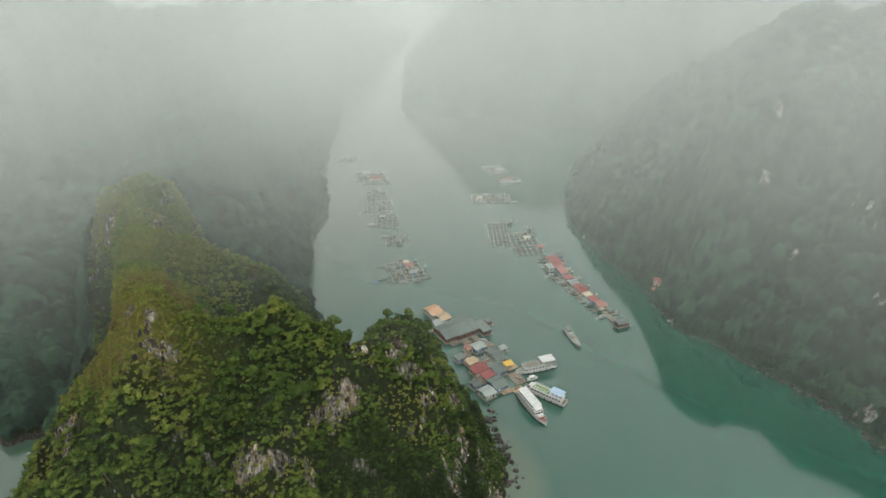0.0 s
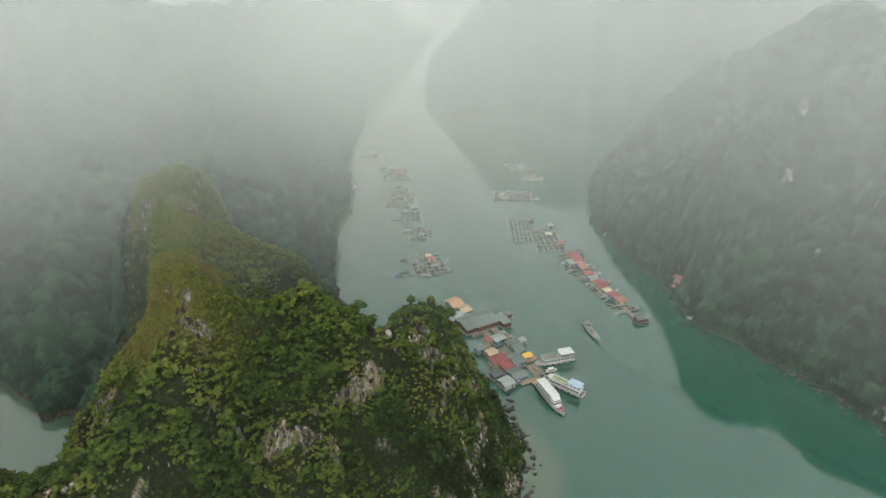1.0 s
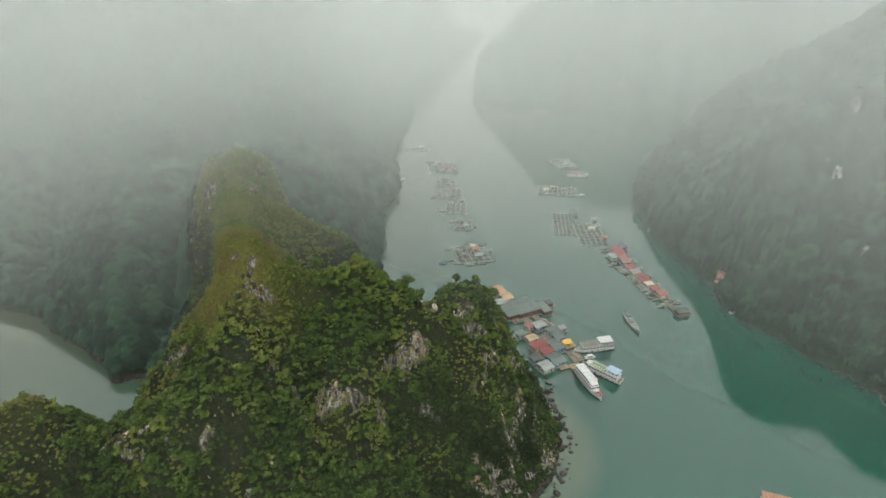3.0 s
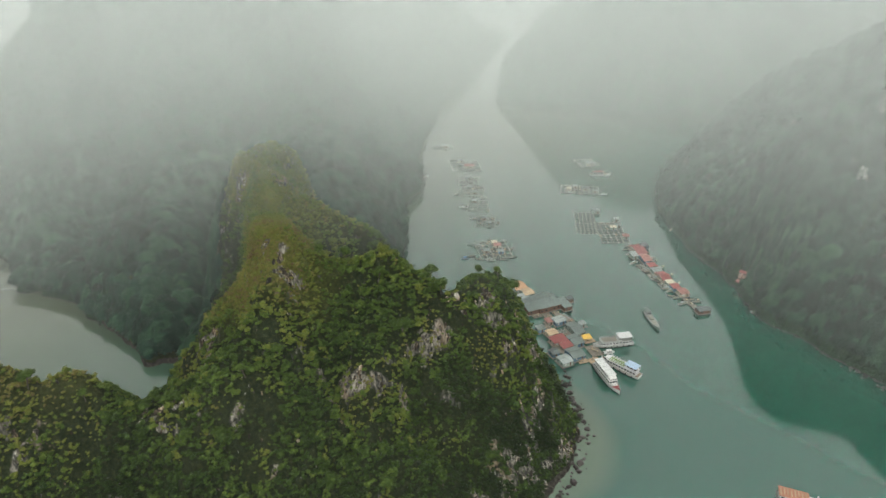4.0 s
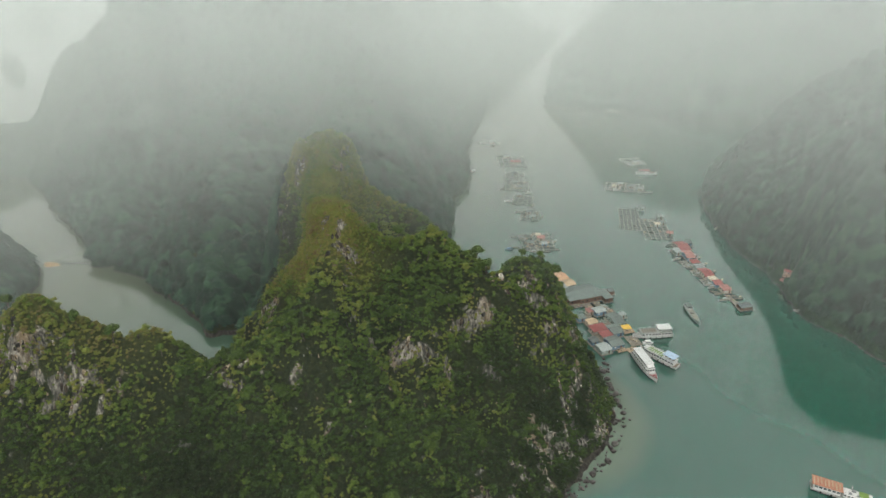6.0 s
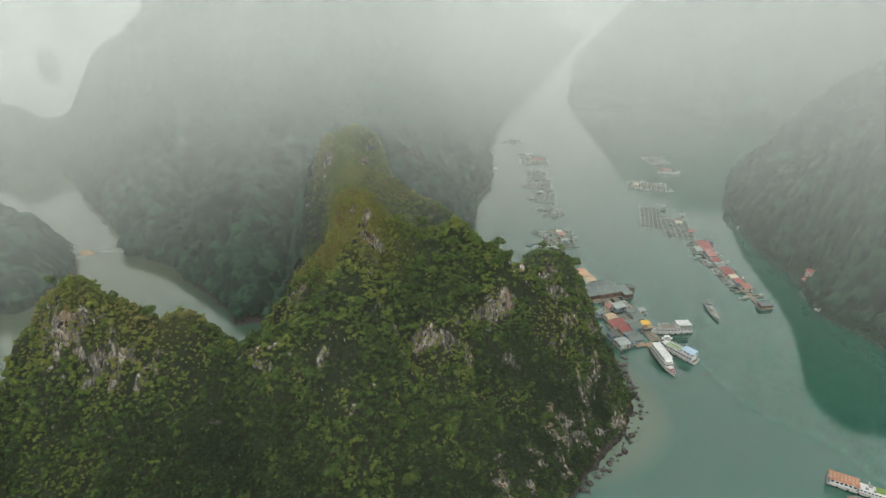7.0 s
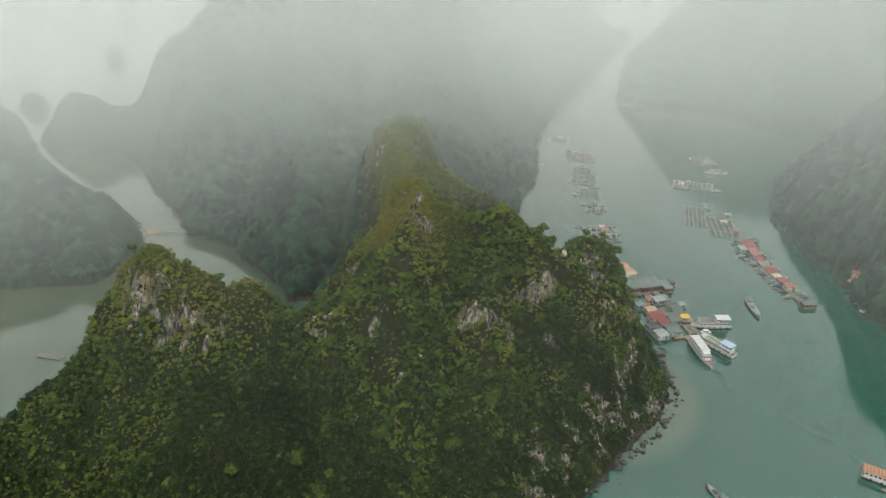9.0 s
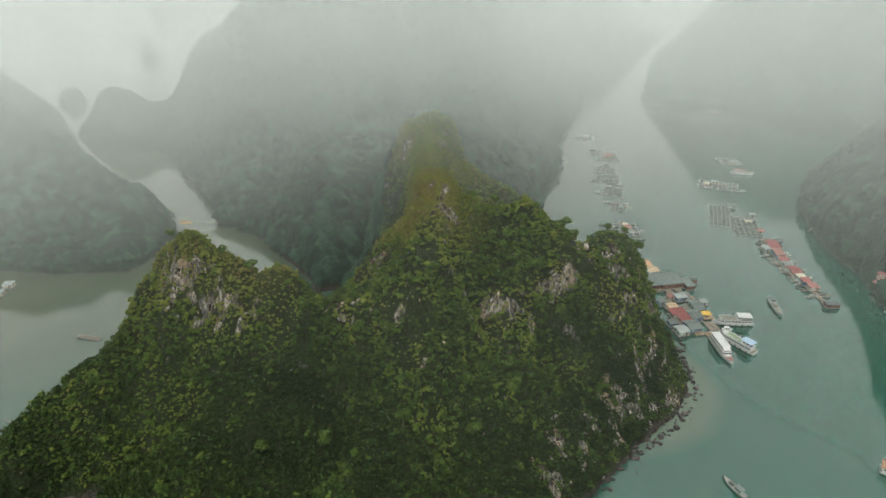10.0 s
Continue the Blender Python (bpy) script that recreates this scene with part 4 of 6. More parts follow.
def raft_house(x, y, w, d, angle, roof, wall, label, height=2.5, gable=True, porch=0.8, pitch=0.22, group="floating houses", open_sides=False):
    """A floating house: drums, plank platform, four walls with door and windows, and a roof of corrugated sheets."""
    house = thing("floating_house", pose(x, y, 0, 0, 0, angle), label, "house", group)
    part("platform", box(0, 0, 0.42, w + 2 * porch, d + 2 * porch, 0.16, bevel=0.03), BOARDS, house)
    nx = max(2, int((w + 2 * porch) / 2.2))
    for i in range(nx):
        for s in (-1, 1):
            part("float", DRUM_MESH, None, house, at=pose((i + 0.5) / nx * (w + 2 * porch) - w / 2 - porch, s * (d / 2 + porch - 0.4), 0.16))
    z0, t = 0.58, 0.1
    if open_sides:
        for sx in (-1, 1):
            for sy in (-1, 0, 1):
                part("post", bar((sx * (w / 2 - 0.15), sy * (d / 2 - 0.15), z0), (sx * (w / 2 - 0.15), sy * (d / 2 - 0.15), z0 + height), 0.07), BEAM, house)
    else:
        for s in (-1, 1):
            wl_ = part("wall", box(0, s * (d / 2 - t / 2), z0, w, t, height), wall, house)
            k = max(1, int(w / 2.4))
            for i in range(k):
                wx = (i + 0.5) / k * w - w / 2
                if i == k // 2:
                    part("door", box(wx, s * (d / 2 + 0.02), z0, 0.8, 0.06, 1.9), BROWN_WALL, wl_)
                else:
                    win = part("window", box(wx, s * (d / 2 + 0.02), z0 + 0.9, 0.9, 0.08, 0.95), GLASS if wall is BROWN_WALL else WHITE, wl_)
            wl2 = part("wall", box(s * (w / 2 - t / 2), 0, z0, t, d - 2 * t - 0.01, height), wall, house)
            k = max(1, int(d / 2.6))
            for i in range(k):
                part("window", box(s * (w / 2 + 0.02), (i + 0.5) / k * d - d / 2, z0 + 0.9, 0.08, 0.9, 0.95), GLASS, wl2)
    ov, top = 0.45, z0 + height
    ribs_d = max(4, int(w / 0.9))
    if gable:
        rise = pitch * d / 2
        part("roof", ribbed([(-w / 2 - ov, -d / 2 - ov, top - pitch * ov), (w / 2 + ov, -d / 2 - ov, top - pitch * ov), (w / 2 + ov, 0, top + rise), (-w / 2 - ov, 0, top + rise)], 0.07, ribs_d), roof, house)
        part("roof", ribbed([(w / 2 + ov, d / 2 + ov, top - pitch * ov), (-w / 2 - ov, d / 2 + ov, top - pitch * ov), (-w / 2 - ov, 0.01, top + rise), (w / 2 + ov, 0.01, top + rise)], 0.07, ribs_d), roof, house)
        part("ridge_cap", bar((-w / 2 - ov, 0, top + rise + 0.04), (w / 2 + ov, 0, top + rise + 0.04), 0.1), roof, house)
        if not open_sides:
            for s in (-1, 1):
                bm = bmesh.new()
                a = [bm.verts.new((s * (w / 2 - 0.01), -d / 2, top)), bm.verts.new((s * (w / 2 - 0.01), d / 2, top)), bm.verts.new((s * (w / 2 - 0.01), 0, top + rise - 0.06))]
                b2 = [bm.verts.new((s * (w / 2 - 0.1), p.co.y, p.co.z)) for p in a]
                bm.faces.new(a), bm.faces.new(b2[::-1])
                for i in range(3):
                    bm.faces.new((a[i], b2[i], b2[(i + 1) % 3], a[(i + 1) % 3]))
                bmesh.ops.recalc_face_normals(bm, faces=bm.faces[:])
                part("gable", bm, wall, house)
    else:
        fall = 0.1 * d
        part("roof", ribbed([(-w / 2 - ov, -d / 2 - ov, top), (w / 2 + ov, -d / 2 - ov, top), (w / 2 + ov, d / 2 + ov, top + fall), (-w / 2 - ov, d / 2 + ov, top + fall)], 0.07, ribs_d), roof, house)
    return house


def deck_raft(x, y, w, d, angle, material, label, planks=True):
    """A floating deck of planks on beams and drums."""
    deck = thing("floating_deck", pose(x, y, 0, 0, 0, angle), label, "pontoon")
    k = max(3, int(w / 0.55))
    me = None
    for i in range(k):
        if me is None:
            ob = part("plank", box(0, 0, 0, w / k - 0.04, d, 0.08), material, deck, at=pose(-w / 2 + (i + 0.5) * w / k, 0, 0.52))
            me = ob.data
        else:
            part("plank", me, None, deck, at=pose(-w / 2 + (i + 0.5) * w / k, 0, 0.52 + 0.012 * (i % 3)))
    for s in (-0.42, 0, 0.42):
        part("beam", box(0, s * d, 0.36, w, 0.18, 0.16), BEAM, deck)
    for i in range(max(2, int(w / 2.4))):
        for s in (-0.4, 0.4):
            part("float", DRUM_MESH, None, deck, at=pose((i + 0.5) / max(2, int(w / 2.4)) * w - w / 2, s * d, 0.12))
    return deck


def fish_raft(x, y, w, d, nx, ny, angle, label, missing=0.0, seed=1):
    """A fish-farm raft: a grid of timber beams on foam floats, with nets hung in the cells."""
    rng = random.Random(seed)
    raft = thing("fish_cage_raft", pose(x, y, 0, 0, 0, angle), label, "fish farm", "fish cage rafts")
    me = None
    for i in range(nx + 1):
        b = box(0, 0, 0, 0.55, d + 0.6, 0.2) if me is None else me
        ob = part("beam", b, BEAM, raft, at=pose(-w / 2 + w * i / nx, rng.uniform(-0.4, 0.4), 0.36, 0, 0, rng.uniform(-0.4, 0.4)))
        me = ob.data
    me = None
    for j in range(ny + 1):
        b = box(0, 0, 0, w + 0.6, 0.55, 0.2) if me is None else me
        ob = part("cross_beam", b, BEAM, raft, at=pose(rng.uniform(-0.4, 0.4), -d / 2 + d * j / ny, 0.38, 0, 0, rng.uniform(-0.4, 0.4)))
        me = ob.data
    me = None
    for i in range(nx + 1):
        for j in range(0, ny + 1, 2):
            if me is None:
                ob = part("float", box(0, 0, -0.2, 0.9, 0.9, 0.55, bevel=0.08), FOAM, raft, at=pose(-w / 2 + w * i / nx, -d / 2 + d * j / ny, 0))
                me = ob.data
            else:
                part("float", me, None, raft, at=pose(-w / 2 + w * i / nx, -d / 2 + d * j / ny, 0))
    me = None
    for i in range(nx):
        for j in range(ny):
            if rng.random() < missing:
                continue
            if me is None:
                ob = part("net", box(0, 0, 0, w / nx - 0.6, d / ny - 0.6, 0.05), NET, raft, at=pose(-w / 2 + w * (i + 0.5) / nx, -d / 2 + d * (j + 0.5) / ny, 0.03))
                me = ob.data
            else:
                part("net", me, None, raft, at=pose(-w / 2 + w * (i + 0.5) / nx, -d / 2 + d * (j + 0.5) / ny, 0.03))
    # nets, crates and boards heaped along the walkways
    heaps = [box(0, 0, 0, a, b, c, bevel=0.12, taper=t) for a, b, c, t in ((1.7, 1.2, 0.7, 0.7), (1.1, 1.0, 0.9, 0.85), (2.6, 0.8, 0.35, 0.9))] if missing >= 0.1 else []
    for k, bm in enumerate(heaps):
        me = None
        for i in range(max(2, int(w * d * (0.012 + 0.04 * missing)))):
            u, v = rng.randrange(nx + 1), rng.uniform(-0.5, 0.5)
            spot = (-w / 2 + w * u / nx, v * d) if rng.random() < 0.5 else (v * w, -d / 2 + d * rng.randrange(ny + 1) / ny)
            where = pose(spot[0], spot[1], 0.56, 0, 0, rng.uniform(0, 180))
            ob = part("gear_heap", bm if me is None else me, (CARGO, FOAM, BEAM)[k] if me is None else None, raft, "heap of weathered gear" if me is None else "", at=where)
            me = ob.data
    return raft


def hull_mesh(length, beam, depth, bow_rise, stern=0.7, draft=0.3, sections=13, fine=1.0):
    """A hull lofted along x: full aft, drawn to a raised stem forward; open on top."""
    bm = bmesh.new()
    rings = []
    for i in range(sections):
        t = i / (sections - 1)
        x = -length / 2 + length * t
        half = beam / 2 * (stern + (1 - stern) * min(1, t / 0.25)) * (1 if t < 0.55 else max(0.02, 1 - ((t - 0.55) / 0.45) ** (2.2 * fine)))
        sheer = depth + bow_rise * max(0, (t - 0.5) / 0.5) ** 2 + 0.15 * max(0, (0.2 - t) / 0.2)
        ring = [(x, -half, sheer), (x, -half * 0.93, sheer * 0.45), (x, -half * 0.7, -draft), (x, half * 0.7, -draft), (x, half * 0.93, sheer * 0.45), (x, half, sheer)]
        rings.append([bm.verts.new(p) for p in ring])
    for a, b in zip(rings, rings[1:]):
        for k in range(5):
            bm.faces.new((a[k], b[k], b[k + 1], a[k + 1]))
    bm.faces.new(rings[0])
    bm.faces.new(rings[-1][::-1])
    bmesh.ops.recalc_face_normals(bm, faces=bm.faces[:])
    return bm


def deck_mesh(length, beam, depth, bow_rise, stern, t0, t1, inset=0.12, drop=0.12, fine=1.0, thick=0.08):
    """The deck that closes a hull between two shares of its length."""
    pts_l, pts_r = [], []
    for i in range(9):
        t = t0 + (t1 - t0) * i / 8
        half = beam / 2 * (stern + (1 - stern) * min(1, t / 0.25)) * (1 if t < 0.55 else max(0.02, 1 - ((t - 0.55) / 0.45) ** (2.2 * fine)))
        half = max(0.04, half - inset)
        z = depth + bow_rise * max(0, (t - 0.5) / 0.5) ** 2 - drop
        x = -length / 2 + length * t
        pts_l.append((x, half, z))
        pts_r.append((x, -half, z))
    bm = bmesh.new()
    l = [bm.verts.new(p) for p in pts_l]
    r = [bm.verts.new(p) for p in pts_r]
    l2 = [bm.verts.new((p[0], p[1], p[2] - thick)) for p in pts_l]
    r2 = [bm.verts.new((p[0], p[1], p[2] - thick)) for p in pts_r]
    for i in range(8):
        bm.faces.new((r[i], r[i + 1], l[i + 1], l[i]))
        bm.faces.new((l2[i], l2[i + 1], r2[i + 1], r2[i]))
        bm.faces.new((l[i], l[i + 1], l2[i + 1], l2[i]))
        bm.faces.new((r2[i], r2[i + 1], r[i + 1], r[i]))
    bm.faces.new((r[0], l[0], l2[0], r2[0]))
    bm.faces.new((l[8], r[8], r2[8], l2[8]))
    return bm


def railing(parent, x0, x1, half, z, h=0.85, step=1.5, ends=True):
    """Posts and two rails down both sides."""
    for s in (-1, 1):
        for zz in (h * 0.5, h):
            part("rail", bar((x0, s * half, z + zz), (x1, s * half, z + zz), 0.035, sides=5), METAL, parent)
        n = max(2, int((x1 - x0) / step))
        for i in range(n + 1):
            xx = x0 + (x1 - x0) * i / n
            part("rail_post", bar((xx, s * half, z), (xx, s * half, z + h), 0.035, sides=5), METAL, parent)
    if ends:
        for xx in (x0, x1):
            part("rail", bar((xx, -half, z + h), (xx, half, z + h), 0.035, sides=5), METAL, parent)


def cabin(parent, x0, x1, half, z, h, wins, material=WHITE, name="cabin", taper=0.97):
    """A deckhouse with a row of dark windows on each side and across its front."""
    body = part(name, box((x0 + x1) / 2, 0, z, x1 - x0, 2 * half, h, bevel=0.06, taper=taper), material, parent)
    lean = (1 - taper) * half * 0.55
    step = (x1 - x0) / wins
    me = None
    for s in (-1, 1):
        for i in range(wins):
            where = pose(x0 + (i + 0.5) * step, s * (half - lean), z + h * 0.45)
            if me is None:
                ob = part("window", box(0, 0, 0, step * 0.66, 0.09, h * 0.36, bevel=0.015), GLASS, body, at=where)
                me = ob.data
            else:
                part("window", me, None, body, at=where)
    for k in range(3):
        part("window", box(x1 - (1 - taper) * (x1 - x0) * 0.3, (k - 1) * half * 0.62, z + h * 0.45, 0.09, half * 0.5, h * 0.36), GLASS, body)
    return body


def canopy(parent, x0, x1, half, z, h, material, ribs=0, name="canopy", posts=4):
    """A flat sun roof on thin posts."""
    if ribs:
        top = part(name, ribbed([(x0, -half, z + h), (x1, -half, z + h), (x1, half, z + h), (x0, half, z + h)], 0.12, ribs), material, parent)
    else:
        top = part(name, box((x0 + x1) / 2, 0, z + h, x1 - x0, 2 * half, 0.12, bevel=0.04), material, parent)
    for s in (-1, 1):
        for i in range(posts):
            xx = x0 + 0.2 + (x1 - x0 - 0.4) * i / (posts - 1)
            part("canopy_post", bar((xx, s * (half - 0.15), z), (xx, s * (half - 0.15), z + h), 0.04, sides=5), METAL, parent)
    return top


def deck_chair_mesh():
    me = bpy.data.meshes.new("seat")
    bm = box(0, 0, 0.3, 0.55, 1.5, 0.1)
    box(0, 0.55, 0.38, 0.55, 0.1, 0.45, bm)
    for sx in (-0.22, 0.22):
        for sy in (-0.6, 0.5):
            box(sx, sy, 0, 0.06, 0.06, 0.3, bm)
    bm.to_mesh(me)
    bm.free()
    me.materials.append(OFFWHITE)
    return me


DECK_SEAT = deck_chair_mesh()


def tyres(parent, length, half, z, count):
    me = None
    for s in (-1, 1):
        for i in range(count):
            xx = -length * 0.36 + length * 0.6 * i / max(1, count - 1)
            if me is None:
                bm = bmesh.new()
                bmesh.ops.create_cone(bm, cap_ends=True, segments=10, radius1=0.38, radius2=0.38, depth=0.2)
                bmesh.ops.rotate(bm, verts=bm.verts[:], cent=(0, 0, 0), matrix=Matrix.Rotation(math.pi / 2, 3, "X"))
                ob = part("tyre_fender", bm, RUBBER, parent, "black rubber tyre", at=pose(xx, s * (half + 0.08), z))
                me = ob.data
            else:
                part("tyre_fender", me, None, parent, "black rubber tyre", at=pose(xx, s * (half + 0.08), z))


def sampan_template(name, length, beam, hull_mat, label, cover=None):
    boat = thing(name, pose(0, 0, 0), label, "boat", "small boats")
    part("hull", hull_mesh(length, beam, 0.55, 0.35, 0.75, 0.15, 9), hull_mat, boat)
    part("floor", deck_mesh(length, beam, 0.55, 0.35, 0.75, 0.05, 0.9, 0.1, 0.36), DECK_WOOD, boat)
    for t in (-0.25, 0.02, 0.28):
        part("thwart", box(length * t, 0, 0.42, 0.28, beam * 0.86, 0.06), PALE_BOARDS, boat)
    if cover:
        part("cover", slab([(-length * 0.22, -beam * 0.5, 1.45), (length * 0.2, -beam * 0.5, 1.45), (length * 0.2, beam * 0.5, 1.5), (-length * 0.22, beam * 0.5, 1.5)], 0.06), cover, boat)
        for sx in (-0.2, 0.18):
            for sy in (-0.42, 0.42):
                part("cover_post", bar((length * sx, beam * sy, 0.3), (length * sx, beam * sy, 1.42), 0.03, sides=5), METAL, boat)
    part("oar", bar((-length * 0.3, -beam * 0.35, 0.6), (length * 0.2, -beam * 0.3, 0.66), 0.04, sides=5), PALE_BOARDS, boat)
    return boat

# ---- moored tour boats ----
def white_cruiser(m):
    L, B = 26.0, 6.0
    boat = thing("cruise_boat", m, "white two-deck tour boat with red bow deck, moored at the pontoon", "boat", "tour boats")
    part("hull", hull_mesh(L, B, 1.7, 1.0, 0.78, 0.5), WHITE, boat)
    part("waterline_band", hull_mesh(L * 0.997, B * 1.015, 0.42, 0.1, 0.78, 0.52), HULL_DARK, boat, "dark waterline band")
    part("deck", deck_mesh(L, B, 1.7, 1.0, 0.78, 0.01, 0.8), DECK_GREY, boat)
    part("bow_deck", deck_mesh(L, B, 1.7, 1.0, 0.78, 0.805, 0.985, 0.15, 0.06), DECK_RED, boat, "red painted bow deck")
    cabin(boat, -11.5, 6.2, 2.45, 1.6, 2.2, 9, name="lower_cabin")
    cabin(boat, -10.8, 3.6, 2.2, 3.82, 2.0, 8, name="upper_cabin")
    part("roof", box(-3.6, 0, 5.84, 15.4, 5.0, 0.16, bevel=0.05), OFFWHITE, boat)
    for s in (-1, 1):
        part("roof_edge", box(-3.6, s * 2.45, 6.0, 15.2, 0.14, 0.16), WHITE, boat)
    for i in range(5):
        part("roof_seam", box(-9.6 + i * 3.0, 0, 6.0, 0.1, 4.7, 0.05), DECK_GREY, boat)
    part("wheelhouse_visor", slab([(3.6, -2.2, 5.6), (5.6, -2.0, 4.9), (5.6, 2.0, 4.9), (3.6, 2.2, 5.6)], 0.12), WHITE, boat)
    cabin(boat, 3.7, 6.0, 1.9, 3.82, 1.1, 2, name="wheelhouse")
    part("foredeck_house", box(7.3, 0, 1.65, 2.0, 3.2, 1.1, bevel=0.2, taper=0.85), WHITE, boat)
    railing(boat, 8.0, 11.6, 0.95, 2.1, 0.8, 1.2)
    part("anchor_winch", bar((10.4, -0.4, 2.5), (10.4, 0.4, 2.5), 0.2, sides=8), METAL, boat)
    part("mast", bar((1.5, 0, 6.0), (1.5, 0, 8.2), 0.06), METAL, boat)
    tyres(boat, L, B / 2, 1.0, 5)
    return boat


def green_deck_boat(m):
    L, B = 22.0, 5.4
    boat = thing("tour_boat", m, "white tour boat with green sundeck and pale blue stern canopy", "boat", "tour boats")
    part("hull", hull_mesh(L, B, 1.5, 0.9, 0.85, 0.5), WHITE, boat)
    part("waterline_band", hull_mesh(L * 0.997, B * 1.015, 0.36, 0.1, 0.85, 0.52), HULL_DARK, boat, "dark waterline band")
    part("deck", deck_mesh(L, B, 1.5, 0.9, 0.85, 0.01, 0.98), DECK_WOOD, boat)
    cabin(boat, -9.5, 6.4, 2.3, 1.4, 2.1, 10)
    part("sundeck", box(-1.3, 0, 3.52, 16.6, 4.9, 0.12, bevel=0.03), OFFWHITE, boat)
    part("turf", box(1.6, 0, 3.64, 8.6, 4.0, 0.04), DECK_GREEN, boat, "green artificial turf")
    canopy(boat, -9.6, -3.0, 2.5, 3.64, 2.1, CANOPY_BLUE, 8)
    cabin(boat, 6.5, 8.4, 1.6, 1.5, 2.3, 2, name="wheelhouse")
    railing(boat, -3.0, 6.6, 2.35, 3.64, 0.85, 1.4)
    for i in range(6):
        for s in (-1, 1):
            part("sun_lounger", DECK_SEAT, None, boat, at=pose(-1.6 + i * 1.3, s * 1.3, 3.68, 0, 0, 0 if s < 0 else 180))
    for i in range(3):
        part("table", box(-8.4 + i * 2.0, 0, 3.64, 1.0, 1.6, 0.74, taper=1.0, bevel=0.03), DECK_WOOD, boat)
    tyres(boat, L, B / 2, 0.9, 5)
    return boat


def grey_canopy_boat(m):
    L, B = 22.0, 5.6
    boat = thing("tour_boat", m, "white tour boat with railed open sundeck and grey-white canopy", "boat", "tour boats")
    part("hull", hull_mesh(L, B, 1.6, 0.8, 0.85, 0.5), WHITE, boat)
    part("waterline_band", hull_mesh(L * 0.997, B * 1.015, 0.36, 0.1, 0.85, 0.52), HULL_DARK, boat, "dark waterline band")
    part("deck", deck_mesh(L, B, 1.6, 0.8, 0.85, 0.01, 0.98), DECK_GREY, boat)
    cabin(boat, -9.6, 6.8, 2.4, 1.5, 2.0, 9)
    part("sundeck", box(-1.3, 0, 3.52, 17.0, 5.1, 0.12, bevel=0.03), DECK_GREY, boat)
    cabin(boat, -4.0, -2.4, 1.8, 3.64, 1.9, 2, name="wheelhouse")
    canopy(boat, -9.8, -2.2, 2.7, 3.64, 2.2, OFFWHITE, 7)
    railing(boat, -2.2, 7.0, 2.45, 3.64, 0.9, 1.3)
    for i in range(6):
        part("bench", box(-1.0 + i * 1.3, 0, 3.64, 0.5, 3.2, 0.42, bevel=0.03), DECK_WOOD, boat)
    part("mast", bar((-2.0, 0, 5.8), (-2.0, 0, 7.6), 0.05), METAL, boat)
    tyres(boat, L, B / 2, 0.9, 5)
    return boat


def along(a, b):
    """The pose of a boat whose bow is at b and stern at a."""
    return pose((a[0] + b[0]) / 2, (a[1] + b[1]) / 2, 0, 0, 0, math.degrees(math.atan2(b[1] - a[1], b[0] - a[0])))


white_cruiser(along((13.9, 239.8), (26.3, 217.6)) @ Matrix.Scale(0.92, 4))
green_deck_boat(along((35.6, 233.4), (17.0, 245.0)))
grey_canopy_boat(along((32.6, 263.6), (12.6, 255.0)))


def speedboat(m):
    boat = thing("speedboat", m, "small white speedboat with a cabin beside the pontoon", "boat")
    part("hull", hull_mesh(6.0, 2.1, 0.7, 0.3, 0.9, 0.2, 9), WHITE, boat)
    part("deck", deck_mesh(6.0, 2.1, 0.7, 0.3, 0.9, 0.02, 0.97, 0.08, 0.1), OFFWHITE, boat)
    cabin(boat, -1.4, 1.2, 0.85, 0.6, 1.2, 3)
    part("roof", box(-0.2, 0, 1.82, 3.1, 1.9, 0.08, bevel=0.03), WHITE, boat)
    part("outboard", box(-3.1, 0, 0.2, 0.4, 0.4, 0.9, bevel=0.08), HULL_DARK, boat, "black outboard motor")
    return boat


speedboat(along((18.0, 250.3), (23.6, 252.6)))


def cargo_boat(m):
    L, B = 20.5, 4.0
    boat = thing("cargo_boat", m, "long grey wooden working boat with a stern cabin", "boat")
    part("hull", hull_mesh(L, B, 1.1, 0.9, 0.7, 0.4), HULL_GREY, boat)
    part("gunwale", deck_mesh(L, B * 1.03, 1.18, 0.9, 0.7, 0.005, 0.995, 0.0, 0.0), ROOF_LIGHT, boat, "pale worn gunwale")
    part("deck", deck_mesh(L, B * 0.94, 1.2, 0.9, 0.7, 0.02, 0.96, 0.1, -0.03), DECK_GREY, boat)
    cabin(boat, -8.6, -4.4, 1.35, 1.15, 1.9, 4, OFFWHITE)
    part("roof", box(-6.4, 0, 3.06, 5.0, 3.1, 0.1, bevel=0.03), ROOF_GREY, boat)
    for i, (sx, sh) in enumerate(((2.2, 0.5), (1.8, 0.8), (2.4, 0.45), (1.6, 0.6))):
        part("cargo", box(-2.6 + i * 2.5, 0.15 * (-1) ** i, 1.3, sx, 2.4, sh, bevel=0.12, taper=0.9), CARGO, boat)
    part("mast", bar((7.4, 0, 1.6), (7.4, 0, 3.6), 0.06), BEAM, boat)
    tyres(boat, L, B / 2, 0.7, 4)
    return boat


cargo_boat(along((40.7, 298.0), (47.6, 278.8)))


